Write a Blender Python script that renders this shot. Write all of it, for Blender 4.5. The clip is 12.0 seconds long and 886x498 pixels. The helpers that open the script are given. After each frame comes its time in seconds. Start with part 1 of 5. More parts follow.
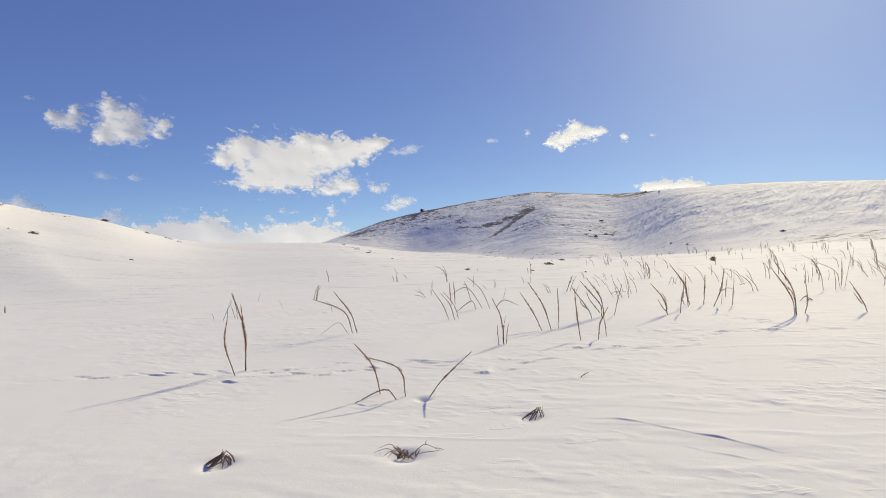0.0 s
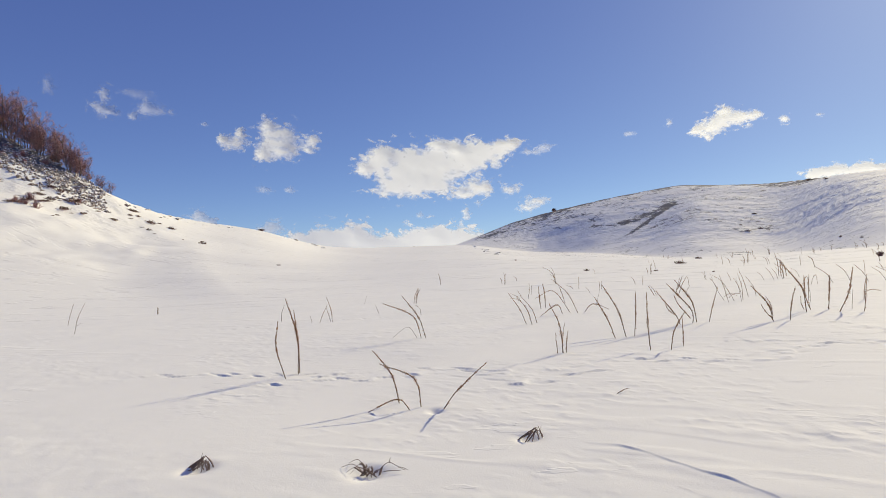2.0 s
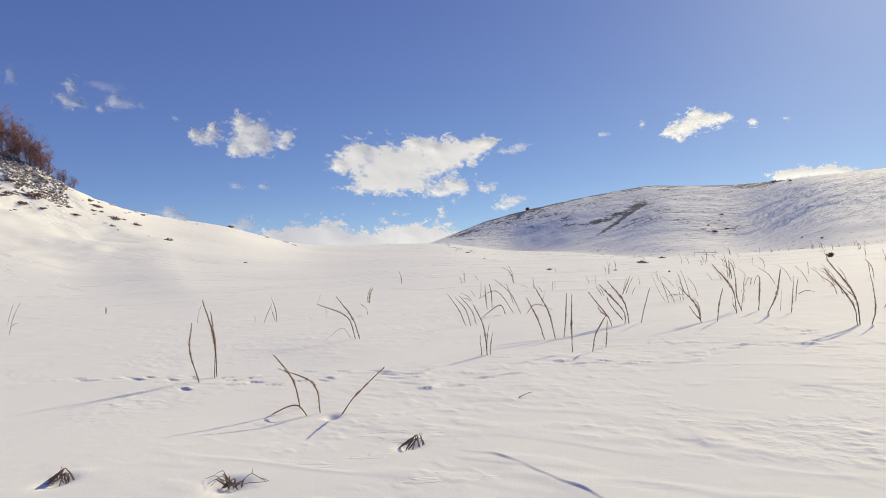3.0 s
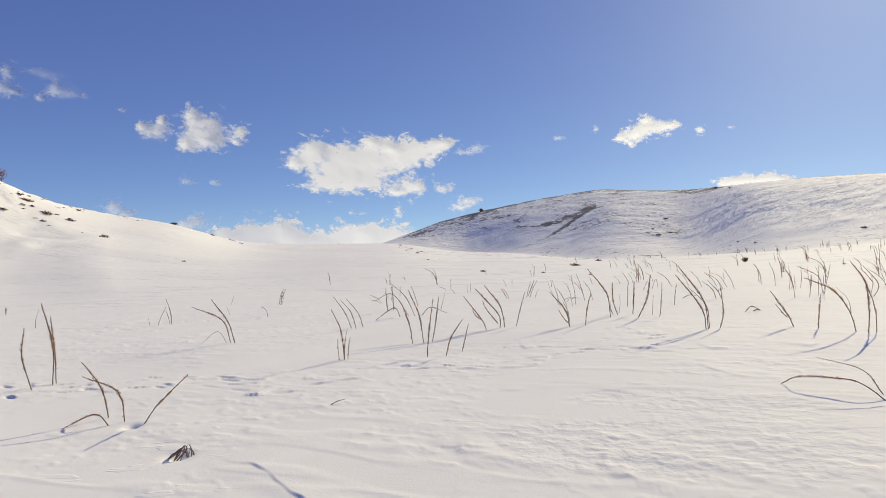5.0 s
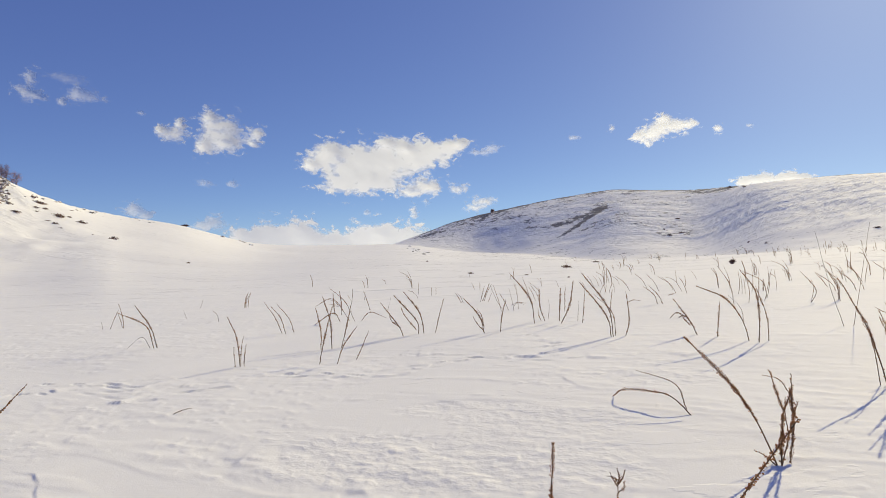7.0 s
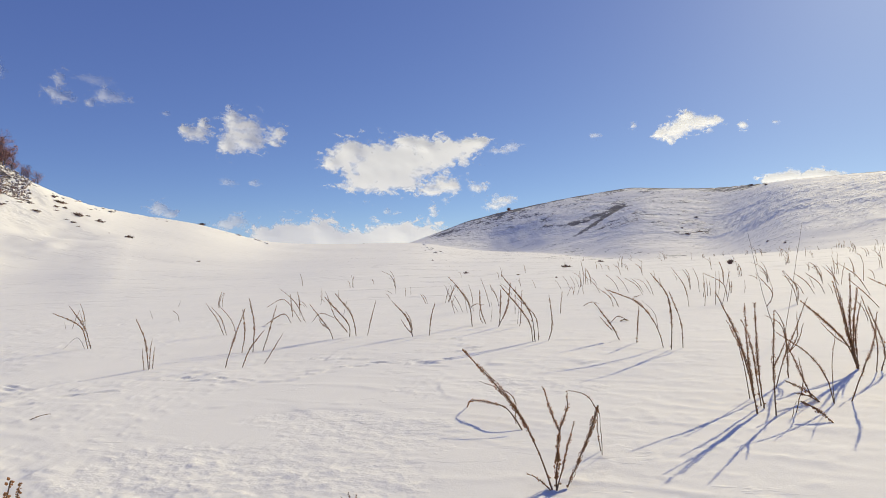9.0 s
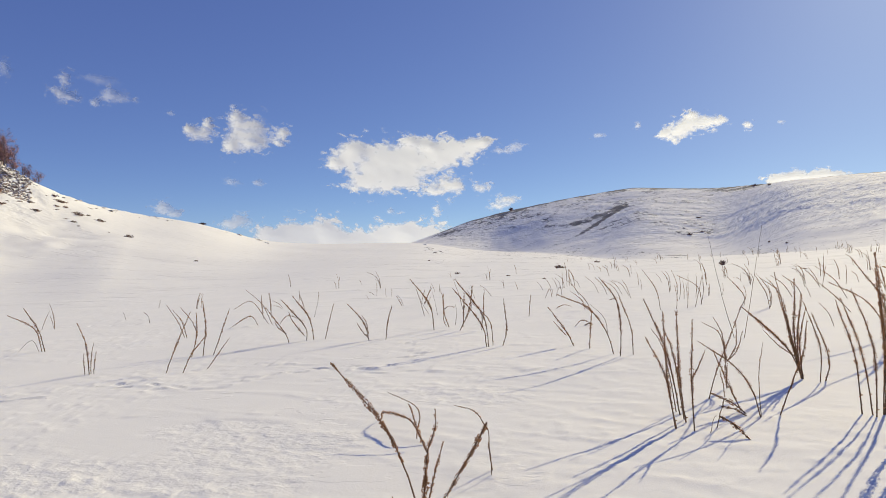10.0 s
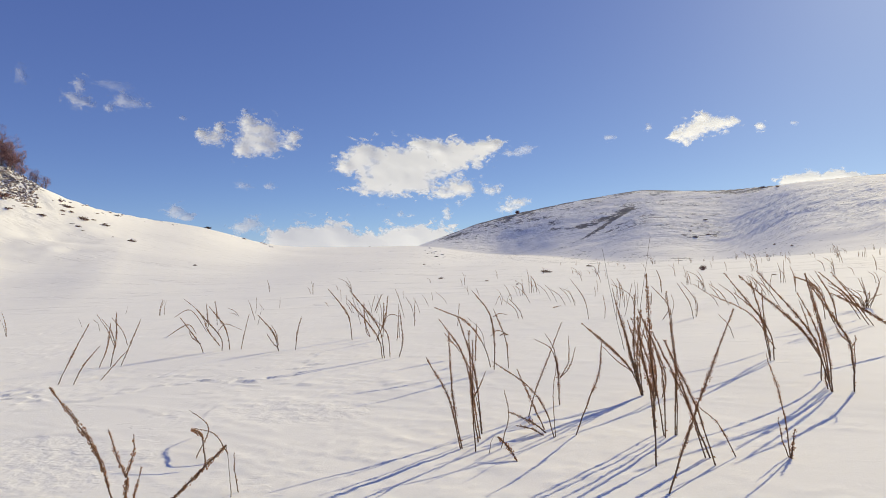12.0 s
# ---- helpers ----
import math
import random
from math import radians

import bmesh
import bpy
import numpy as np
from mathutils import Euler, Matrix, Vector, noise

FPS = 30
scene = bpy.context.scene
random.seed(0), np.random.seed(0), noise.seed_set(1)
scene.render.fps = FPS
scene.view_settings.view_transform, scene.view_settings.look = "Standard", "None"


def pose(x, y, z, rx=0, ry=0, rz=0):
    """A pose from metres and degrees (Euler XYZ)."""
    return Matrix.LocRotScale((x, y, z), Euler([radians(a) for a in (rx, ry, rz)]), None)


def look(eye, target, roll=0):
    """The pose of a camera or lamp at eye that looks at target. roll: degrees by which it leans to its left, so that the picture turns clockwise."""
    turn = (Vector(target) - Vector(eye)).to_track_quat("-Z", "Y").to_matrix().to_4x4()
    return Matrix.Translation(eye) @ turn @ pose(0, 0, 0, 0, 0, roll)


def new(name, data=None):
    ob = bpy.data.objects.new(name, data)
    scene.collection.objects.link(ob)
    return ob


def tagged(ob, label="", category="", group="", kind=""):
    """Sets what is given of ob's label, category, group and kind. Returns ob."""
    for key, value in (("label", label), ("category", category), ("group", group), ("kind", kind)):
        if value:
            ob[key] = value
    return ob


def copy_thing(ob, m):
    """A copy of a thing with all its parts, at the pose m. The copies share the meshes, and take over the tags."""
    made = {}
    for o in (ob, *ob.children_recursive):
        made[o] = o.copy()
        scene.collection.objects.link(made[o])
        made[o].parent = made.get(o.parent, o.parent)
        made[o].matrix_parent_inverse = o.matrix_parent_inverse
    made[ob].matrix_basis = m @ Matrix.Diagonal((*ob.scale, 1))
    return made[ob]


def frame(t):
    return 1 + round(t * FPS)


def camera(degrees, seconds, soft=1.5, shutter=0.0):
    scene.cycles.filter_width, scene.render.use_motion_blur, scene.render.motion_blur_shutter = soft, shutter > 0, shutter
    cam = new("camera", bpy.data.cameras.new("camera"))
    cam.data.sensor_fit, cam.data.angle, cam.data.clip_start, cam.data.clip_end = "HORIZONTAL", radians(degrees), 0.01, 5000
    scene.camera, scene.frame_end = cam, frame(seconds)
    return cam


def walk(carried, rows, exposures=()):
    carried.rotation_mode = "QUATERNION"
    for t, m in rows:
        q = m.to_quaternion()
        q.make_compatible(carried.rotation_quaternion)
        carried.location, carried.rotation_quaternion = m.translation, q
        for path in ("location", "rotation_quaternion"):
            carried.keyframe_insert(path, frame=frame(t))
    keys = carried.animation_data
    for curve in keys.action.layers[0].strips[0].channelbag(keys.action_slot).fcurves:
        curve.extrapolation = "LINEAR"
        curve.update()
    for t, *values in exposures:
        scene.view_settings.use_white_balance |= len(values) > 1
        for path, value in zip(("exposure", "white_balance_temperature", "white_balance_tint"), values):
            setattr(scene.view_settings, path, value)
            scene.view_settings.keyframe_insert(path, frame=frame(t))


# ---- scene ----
cam = camera(76.2, 12.0, soft=0.5)

PATH = [
    (0, (-0.4974, 0.335, 1.4435), (-0.5211, 2.335, 1.4382), 0.2),
    (0.5, (-0.2646, 0.292, 1.4896), (-0.4588, 2.282, 1.4877), -0.52),
    (1, (-0.0434, 0.545, 1.4578), (-0.5017, 2.492, 1.4503), -0.99),
    (1.5, (0.2337, 0.727, 1.4633), (-0.2517, 2.668, 1.4562), -1.1),
    (2, (0.6582, 0.765, 1.466), (0.1653, 2.703, 1.4685), -1.1),
    (2.5, (1.0317, 0.894, 1.4308), (0.551, 2.836, 1.431), -0.99),
    (3, (1.3278, 1.04, 1.4914), (0.9185, 2.997, 1.4856), -0.77),
    (3.2, (1.4612, 1.055, 1.4528), (1.0915, 3.02, 1.4552), -0.65),
    (4.8, (2.4958, 1.266, 1.5598), (2.2203, 3.247, 1.5614), -0.23),
    (5, (2.6562, 1.273, 1.5397), (2.3972, 3.256, 1.5332), -0.13),
    (5.5, (3.036, 1.28, 1.589), (2.7769, 3.263, 1.5845), -0.13),
    (6, (3.4724, 1.459, 1.5593), (3.2023, 3.44, 1.5532), -0.13),
    (6.5, (3.8369, 1.508, 1.5776), (3.5588, 3.488, 1.5711), -0.13),
    (7, (4.3103, 1.482, 1.6372), (3.9981, 3.458, 1.6327), -0.24),
    (7.2, (4.4712, 1.533, 1.5901), (4.146, 3.506, 1.5849), -0.34),
    (8.8, (5.6096, 1.865, 1.7228), (5.2343, 3.83, 1.7169), -0.26),
    (9, (5.7444, 1.945, 1.6763), (5.3633, 3.908, 1.667), -0.16),
    (9.5, (6.0281, 2.19, 1.7783), (5.6393, 4.152, 1.7635), -0.16),
    (10, (6.4226, 2.306, 1.7092), (6.0285, 4.267, 1.6992), -0.06),
    (10.5, (6.842, 2.361, 1.7857), (6.4378, 4.32, 1.7781), -0.17),
    (11, (7.2485, 2.614, 1.7694), (6.8356, 4.571, 1.7563), -0.07),
    (11.5, (7.5347, 2.688, 1.7924), (7.1146, 4.644, 1.7829), 0.03),
    (12, (8.0001, 2.607, 1.8334), (7.5705, 4.56, 1.8335), -0.17),
]
walk(cam, [(t, look(eye, target, roll)) for t, eye, target, roll in PATH],
     [(0.0, 0.36, 7100, 8), (12.0, 0.36, 7100, 8)])

# ---- light ----
SUN_AZ, SUN_EL = 31.0, 28.0
world = bpy.data.worlds.new("sky")
scene.world = world
world.use_nodes = True
wt = world.node_tree
sky = wt.nodes.new("ShaderNodeTexSky")
sky.sky_type, sky.sun_disc = "NISHITA", False
sky.sun_elevation, sky.sun_rotation = radians(SUN_EL), radians(SUN_AZ)
sky.altitude, sky.air_density, sky.dust_density, sky.ozone_density = 1800, 0.54, 0.9, 5.8
# deep mountain blue that stays muted towards the horizon
apart, whole = wt.nodes.new("ShaderNodeSeparateColor"), wt.nodes.new("ShaderNodeCombineColor")
wt.links.new(sky.outputs[0], apart.inputs[0])
for channel, gain, power in ((0, 1.06, 0.70), (1, 1.14, 0.73), (2, 2.13, 0.50)):
    bent, scaled = wt.nodes.new("ShaderNodeMath"), wt.nodes.new("ShaderNodeMath")
    bent.operation, scaled.operation = "POWER", "MULTIPLY"
    bent.inputs[1].default_value, scaled.inputs[1].default_value = power, gain
    wt.links.new(apart.outputs[channel], bent.inputs[0])
    wt.links.new(bent.outputs[0], scaled.inputs[0])
    wt.links.new(scaled.outputs[0], whole.inputs[channel])
wt.links.new(whole.outputs[0], wt.nodes["Background"].inputs[0])
wt.nodes["Background"].inputs[1].default_value = 0.103
sun = new("sun", bpy.data.lights.new("sun", "SUN"))
sun.data.energy, sun.data.angle, sun.data.color = 3.40, radians(0.5), (1.0, 0.905, 0.615)
sd = Vector((math.sin(radians(SUN_AZ)) * math.cos(radians(SUN_EL)), math.cos(radians(SUN_AZ)) * math.cos(radians(SUN_EL)), math.sin(radians(SUN_EL))))
sun.matrix_world = look(sd * 100, (0, 0, 0))


# ---- materials ----
def material(name):
    m = bpy.data.materials.new(name)
    m.use_nodes = True
    return m, m.node_tree, m.node_tree.nodes["Principled BSDF"]


def node(tree, kind, **values):
    n = tree.nodes.new(kind)
    for key, value in values.items():
        n.inputs[key.replace("_", " ")].default_value = value
    return n


def noise_of(tree, coord, scale, detail=4.0, rough=0.55, stretch=(1, 1, 1), turn=0.0):
    """Noise on coord, first turned about z (radians), then stretched."""
    for key, value in (("Rotation", (0, 0, turn)), ("Scale", stretch)):
        mp = tree.nodes.new("ShaderNodeMapping")
        mp.inputs[key].default_value = value
        tree.links.new(coord, mp.inputs["Vector"])
        coord = mp.outputs[0]
    n = node(tree, "ShaderNodeTexNoise", Scale=scale, Detail=detail, Roughness=rough)
    tree.links.new(coord, n.inputs["Vector"])
    return n.outputs["Fac"]


def ramp(tree, fac, a, b, ca=(0, 0, 0), cb=(1, 1, 1)):
    r = tree.nodes.new("ShaderNodeValToRGB")
    r.color_ramp.elements[0].position, r.color_ramp.elements[1].position = a, b
    r.color_ramp.elements[0].color, r.color_ramp.elements[1].color = (*ca, 1), (*cb, 1)
    tree.links.new(fac, r.inputs[0])
    return r.outputs[0]


def mix(tree, fac, a, b, blend="MIX"):
    n = tree.nodes.new("ShaderNodeMix")
    n.data_type, n.blend_type = "RGBA", blend
    for socket, value in ((n.inputs[0], fac), (n.inputs[6], a), (n.inputs[7], b)):
        if isinstance(value, bpy.types.NodeSocket):
            tree.links.new(value, socket)
        else:
            socket.default_value = value if isinstance(value, float) else (*value, 1)
    return n.outputs[2]


def calc(tree, op, a, b):
    n = tree.nodes.new("ShaderNodeMath")
    n.operation = op
    for socket, value in ((n.inputs[0], a), (n.inputs[1], b)):
        if isinstance(value, bpy.types.NodeSocket):
            tree.links.new(value, socket)
        else:
            socket.default_value = value
    return n.outputs[0]


def bump(tree, heights, normal):
    """Chains bumps: rows of a height, its distance and strength."""
    last = None
    for height, distance, strength in heights:
        b = node(tree, "ShaderNodeBump", Distance=distance, Strength=strength)
        tree.links.new(height, b.inputs["Height"])
        if last:
            tree.links.new(last, b.inputs["Normal"])
        last = b.outputs[0]
    tree.links.new(last, normal)


def snow_material():
    m, t, p = material("wind_packed_snow")
    co = t.nodes.new("ShaderNodeTexCoord").outputs["Object"]

    def attribute(name):
        n = t.nodes.new("ShaderNodeAttribute")
        n.attribute_name = name
        return n.outputs["Fac"]

    thin, crust, slope, streak, far = (attribute(name) for name in ("thin", "crust", "slope", "streak", "open"))
    tint = noise_of(t, co, 0.9, 3)
    snow = mix(t, ramp(t, tint, 0.35, 0.7), (0.88, 0.866, 0.832), (0.845, 0.834, 0.808))
    # bare turf and stones where the wind has thinned the snow
    patch = noise_of(t, co, 0.15, 5, 0.6, (0.8, 1.0, 1.0), 0.2)
    fine = noise_of(t, co, 0.80, 5, 0.70, (0.75, 1.0, 1.0), 0.2)
    bare = calc(t, "ADD", calc(t, "MULTIPLY", patch, 0.45), calc(t, "MULTIPLY", fine, 0.55))
    bare = calc(t, "ADD", bare, calc(t, "MULTIPLY", thin, 0.30))
    bare = calc(t, "MULTIPLY", ramp(t, bare, 0.70, 0.765), 0.90)
    # dark and bluish: the hill's shade is put into the turf colour
    shaded_soil = mix(t, ramp(t, noise_of(t, co, 2.2, 4), 0.4, 0.65), (0.036, 0.034, 0.046), (0.105, 0.098, 0.115))
    t.links.new(mix(t, bare, snow, shaded_soil), p.inputs["Base Color"])
    p.inputs["Roughness"].default_value = 0.8
    p.inputs["Specular IOR Level"].default_value = 0.06
    p.inputs["Subsurface Weight"].default_value, p.inputs["Subsurface Scale"].default_value = 0.8, 0.014
    p.inputs["Subsurface Radius"].default_value = (1.0, 1.0, 1.0)
    grain = noise_of(t, co, 55, 4, 0.65)
    ripple = noise_of(t, co, 9.0, 5, 0.62, (0.4, 1.2, 1.0), 0.15)
    lumps = calc(t, "MULTIPLY", ramp(t, noise_of(t, co, 11.0, 3, 0.55, (0.7, 1.0, 1.0), 0.2), 0.40, 0.62), crust)
    # wind steps on the far slopes, and the long streaks that run down into the bowl
    steps = calc(t, "ADD", noise_of(t, co, 0.16, 4, 0.6, (0.8, 1.0, 1.0), 0.1), calc(t, "MULTIPLY", noise_of(t, co, 0.60, 4, 0.65, (0.7, 1.0, 1.0), -0.1), 0.60))
    steps = calc(t, "MULTIPLY", steps, slope)
    flutes = calc(t, "MULTIPLY", ramp(t, noise_of(t, co, 0.36, 3, 0.55, (0.05, 1.0, 1.0), -0.87), 0.40, 0.62), streak)
    cut = calc(t, "MULTIPLY", ramp(t, noise_of(t, co, 2.0, 4, 0.6, (0.50, 1.3, 1.0), -0.08), 0.578, 0.60), ramp(t, noise_of(t, co, 0.35, 2), 0.45, 0.60))
    edge = calc(t, "MULTIPLY", ramp(t, noise_of(t, co, 0.30, 5, 0.6, (0.35, 1.3, 1.0), 0.1), 0.54, 0.57), calc(t, "MULTIPLY", far, ramp(t, noise_of(t, co, 0.08, 2), 0.36, 0.52)))
    patchy = calc(t, "MULTIPLY", ripple, ramp(t, noise_of(t, co, 0.55, 2), 0.42, 0.68))
    bump(t, [(steps, 1.4, 0.6), (flutes, 1.2, 0.35), (edge, 0.22, 0.55), (cut, 0.010, 0.35), (patchy, 0.012, 0.25), (lumps, 0.009, 0.32), (grain, 0.004, 0.36)], p.inputs["Normal"])
    return m


def stalk_material(name, dark, light, rough=0.85, glow=None):
    m, t, p = material(name)
    co = t.nodes.new("ShaderNodeTexCoord").outputs["Object"]
    info = t.nodes.new("ShaderNodeObjectInfo").outputs["Random"]
    f = calc(t, "ADD", calc(t, "MULTIPLY", noise_of(t, co, 35, 3), 0.7), calc(t, "MULTIPLY", info, 0.3))
    t.links.new(mix(t, ramp(t, f, 0.3, 0.75), dark, light), p.inputs["Base Color"])
    p.inputs["Roughness"].default_value = rough
    p.inputs["Specular IOR Level"].default_value = 0.2
    bump(t, [(noise_of(t, co, 160, 2), 0.002, 0.6)], p.inputs["Normal"])
    if glow:
        thru = node(t, "ShaderNodeBsdfTranslucent", Color=(*glow, 1))
        both = node(t, "ShaderNodeMixShader", Fac=0.55)
        t.links.new(p.outputs[0], both.inputs[1])
        t.links.new(thru.outputs[0], both.inputs[2])
        t.links.new(both.outputs[0], t.nodes["Material Output"].inputs["Surface"])
    return m


def cloud_material():
    m, t, p = material("cloud_vapour")
    t.nodes.remove(p)
    out = t.nodes["Material Output"]
    dens = t.nodes.new("ShaderNodeAttribute")
    dens.attribute_name = "vapour"
    co = t.nodes.new("ShaderNodeTexCoord").outputs["Object"]
    wisp = noise_of(t, co, 0.03, 4, 0.52, (0.8, 1.0, 1.1))
    f = calc(t, "MULTIPLY", dens.outputs["Fac"], calc(t, "ADD", calc(t, "MULTIPLY", wisp, 0.7), 0.65))
    alpha = ramp(t, f, 0.02, 0.85)
    body = node(t, "ShaderNodeBsdfTranslucent", Color=(0.74, 0.77, 0.85, 1))
    face = node(t, "ShaderNodeBsdfDiffuse", Color=(0.74, 0.77, 0.85, 1))
    both = node(t, "ShaderNodeMixShader", Fac=0.22)
    clear = node(t, "ShaderNodeBsdfTransparent")
    over = t.nodes.new("ShaderNodeMixShader")
    t.links.new(body.outputs[0], both.inputs[1])
    t.links.new(face.outputs[0], both.inputs[2])
    t.links.new(alpha, over.inputs[0])
    t.links.new(clear.outputs[0], over.inputs[1])
    t.links.new(both.outputs[0], over.inputs[2])
    t.links.new(over.outputs[0], out.inputs["Surface"])
    return m


def rock_material():
    m, t, p = material("weathered_limestone")
    tc = t.nodes.new("ShaderNodeTexCoord").outputs["Object"]
    up = t.nodes.new("ShaderNodeSeparateXYZ")
    geo = t.nodes.new("ShaderNodeNewGeometry")
    t.links.new(geo.outputs["Normal"], up.inputs[0])
    stone = mix(t, ramp(t, noise_of(t, tc, 0.8, 6, 0.65), 0.35, 0.65), (0.20, 0.158, 0.135), (0.43, 0.36, 0.315))
    cap = ramp(t, calc(t, "ADD", calc(t, "MULTIPLY", up.outputs["Z"], 0.6), calc(t, "MULTIPLY", noise_of(t, tc, 3.0, 4), 0.7)), 0.66, 0.72)
    t.links.new(mix(t, cap, stone, (0.86, 0.855, 0.86)), p.inputs["Base Color"])
    p.inputs["Roughness"].default_value = 0.9
    bump(t, [(noise_of(t, tc, 2.5, 6, 0.7), 0.15, 0.9)], p.inputs["Normal"])
    return m


SNOW = snow_material()
STEM = stalk_material("dry_stem", (0.11, 0.070, 0.045), (0.29, 0.188, 0.115))
SEED = stalk_material("dry_seed_capsules", (0.205, 0.118, 0.062), (0.54, 0.33, 0.175), glow=(0.60, 0.36, 0.185))
TWIG = stalk_material("bare_twigs", (0.24, 0.125, 0.122), (0.42, 0.235, 0.225))
BARK = stalk_material("beech_bark", (0.09, 0.068, 0.064), (0.21, 0.165, 0.15))
SCRUB = stalk_material("juniper_scrub", (0.11, 0.070, 0.052), (0.27, 0.175, 0.125), glow=(0.22, 0.135, 0.09))
ROCK = rock_material()
WITHERED = stalk_material("withered_leaves", (0.20, 0.155, 0.142), (0.46, 0.375, 0.335), glow=(0.40, 0.32, 0.285))
CLOUD = cloud_material()


# ---- terrain ----
_r = np.random.RandomState(7)
LATTICE = _r.rand(256, 256)


def grain2(x, y):
    """Smooth value noise, 0 to 1, one cell a unit."""
    xi, yi = np.floor(x).astype(int), np.floor(y).astype(int)
    fx, fy = x - xi, y - yi
    fx, fy = fx * fx * fx * (fx * (fx * 6 - 15) + 10), fy * fy * fy * (fy * (fy * 6 - 15) + 10)
    a, b, c, d = (LATTICE[(xi + i) & 255, (yi + j) & 255] for i, j in ((0, 0), (1, 0), (0, 1), (1, 1)))
    return (a * (1 - fx) + b * fx) * (1 - fy) + (c * (1 - fx) + d * fx) * fy


def fbm(x, y, octaves=4, gain=0.5):
    total, amp, norm = 0.0, 1.0, 0.0
    for k in range(octaves):
        total, norm = total + amp * grain2(x + 17.3 * k, y + 31.7 * k), norm + amp
        x, y, amp = 0.8 * 2 * x - 0.6 * 2 * y, 0.6 * 2 * x + 0.8 * 2 * y, amp * gain
    return total / norm


def smooth(a, b, x):
    s = np.clip((x - a) / (b - a), 0, 1)
    return s * s * (3 - 2 * s)


EX, EY, EZ = 4.0, 1.5, 1.55
SLOPE = 0.0559
RIM = np.array([(-180, 6, 110), (-110, 8, 130), (-75, 15, 145), (-53.5, 9.7, 136), (-50.3, 7.9, 130), (-47.2, 5.85, 124), (-44.3, 4.39, 120), (-39.8, 3.11, 142), (-33.4, 2.27, 141), (-30.3, 1.2, 141), (-27.4, 0.44, 141), (-22.4, 0.3, 166), (-12.7, 0.45, 172), (-7.0, -0.42, 172), (-1.3, -0.6, 172), (7.4, -1.38, 120), (17.0, -0.96, 119), (23.5, -0.48, 99), (30.1, 0.27, 99), (35.7, 0.69, 96), (60, 2.2, 100), (110, 4, 105), (180, 6, 110)])
CREST = np.array([(-180, -3), (-18.4, -1.2), (-11.4, 1.31), (-8.0, 2.62), (-4.0, 3.63), (1.7, 4.76), (7.7, 5.63), (10.8, 5.42), (14.9, 5.27), (20.9, 5.6), (26.0, 5.92), (30.4, 5.86), (36.8, 5.59), (60, 5), (90, 2), (130, -2), (180, -3)])
BEARINGS = np.arange(-180, 180.1, 0.25)


def softened(values, sigma):
    """A profile by bearing with its corners rounded off."""
    k = np.exp(-np.linspace(-3, 3, int(24 * sigma) | 1) ** 2 / 2)
    pad = len(k) // 2
    return np.convolve(np.pad(values, pad, mode="edge"), k / k.sum(), mode="valid")


RIM_EL, RIM_R, CREST_EL = (softened(np.interp(BEARINGS, a[:, 0], a[:, c]), w) for a, c, w in ((RIM, 1, 1.6), (RIM, 2, 3.0), (CREST, 1, 0.8)))
# an animal's trail: two rows of prints across the field, then a branch that climbs away, and an older, fainter one further off
TRAIL = [(-5.67, 7.68), (-4.72, 7.78), (-3.81, 7.72), (-2.52, 7.57), (-2.0, 7.82), (-1.23, 7.83), (-0.71, 7.71), (-0.17, 7.34), (0.21, 7.55), (0.63, 8.0), (1.24, 8.1), (1.98, 7.95), (2.63, 7.82), (3.0, 8.2), (3.47, 8.75), (4.53, 8.79), (4.64, 9.37), (4.37, 10.21), (4.16, 11.24)]
SECOND = [(-3.25, 7.1), (-2.69, 7.3), (-1.89, 7.27), (-1.53, 7.45), (-0.95, 7.46), (-0.41, 7.23), (0.14, 6.97), (0.52, 7.25), (0.75, 7.85)]
THIRD = [(2.49, 9.18), (2.89, 8.91), (3.88, 8.85), (4.4, 8.56), (5.1, 8.44)]
FAINT = [(-9.4, 13.2), (-7.86, 13.5), (-7.0, 14.5), (-4.24, 14.35), (-2.52, 14.2), (-1.2, 14.6)]
DENTS = [(0.19, 5.11, 0.08, 0.035), (-0.82, 4.35, 0.12, 0.045), (-2.14, 4.33, 0.09, 0.045), (-0.75, 5.90, 0.06, 0.04)]


def prints():
    """Steps of an animal along its trails: place, half length, depth and the way it went."""
    rnd, marks, side = random.Random(3), [], 1
    for trail, gap, deep in ((TRAIL, 0.24, 1.0), (SECOND, 0.26, 1.1), (THIRD, 0.3, 0.6), (FAINT, 0.3, 0.8)):
        for (x0, y0), (x1, y1) in zip(trail, trail[1:]):
            d = math.hypot(x1 - x0, y1 - y0)
            for k in range(max(1, int(d / gap))):
                f = min(1.0, (k + rnd.random() * 0.5) * gap / d)
                side = -side
                marks.append((x0 + (x1 - x0) * f - side * 0.07 * (y1 - y0) / d + rnd.uniform(-0.04, 0.04), y0 + (y1 - y0) * f + side * 0.07 * (x1 - x0) / d + rnd.uniform(-0.03, 0.03),
                              rnd.uniform(0.06, 0.13), rnd.choice((0.007, 0.011, 0.017, 0.025)) * rnd.uniform(0.7, 1.1) * deep, math.atan2(y1 - y0, x1 - x0) + rnd.gauss(0, 0.3)))
    return marks


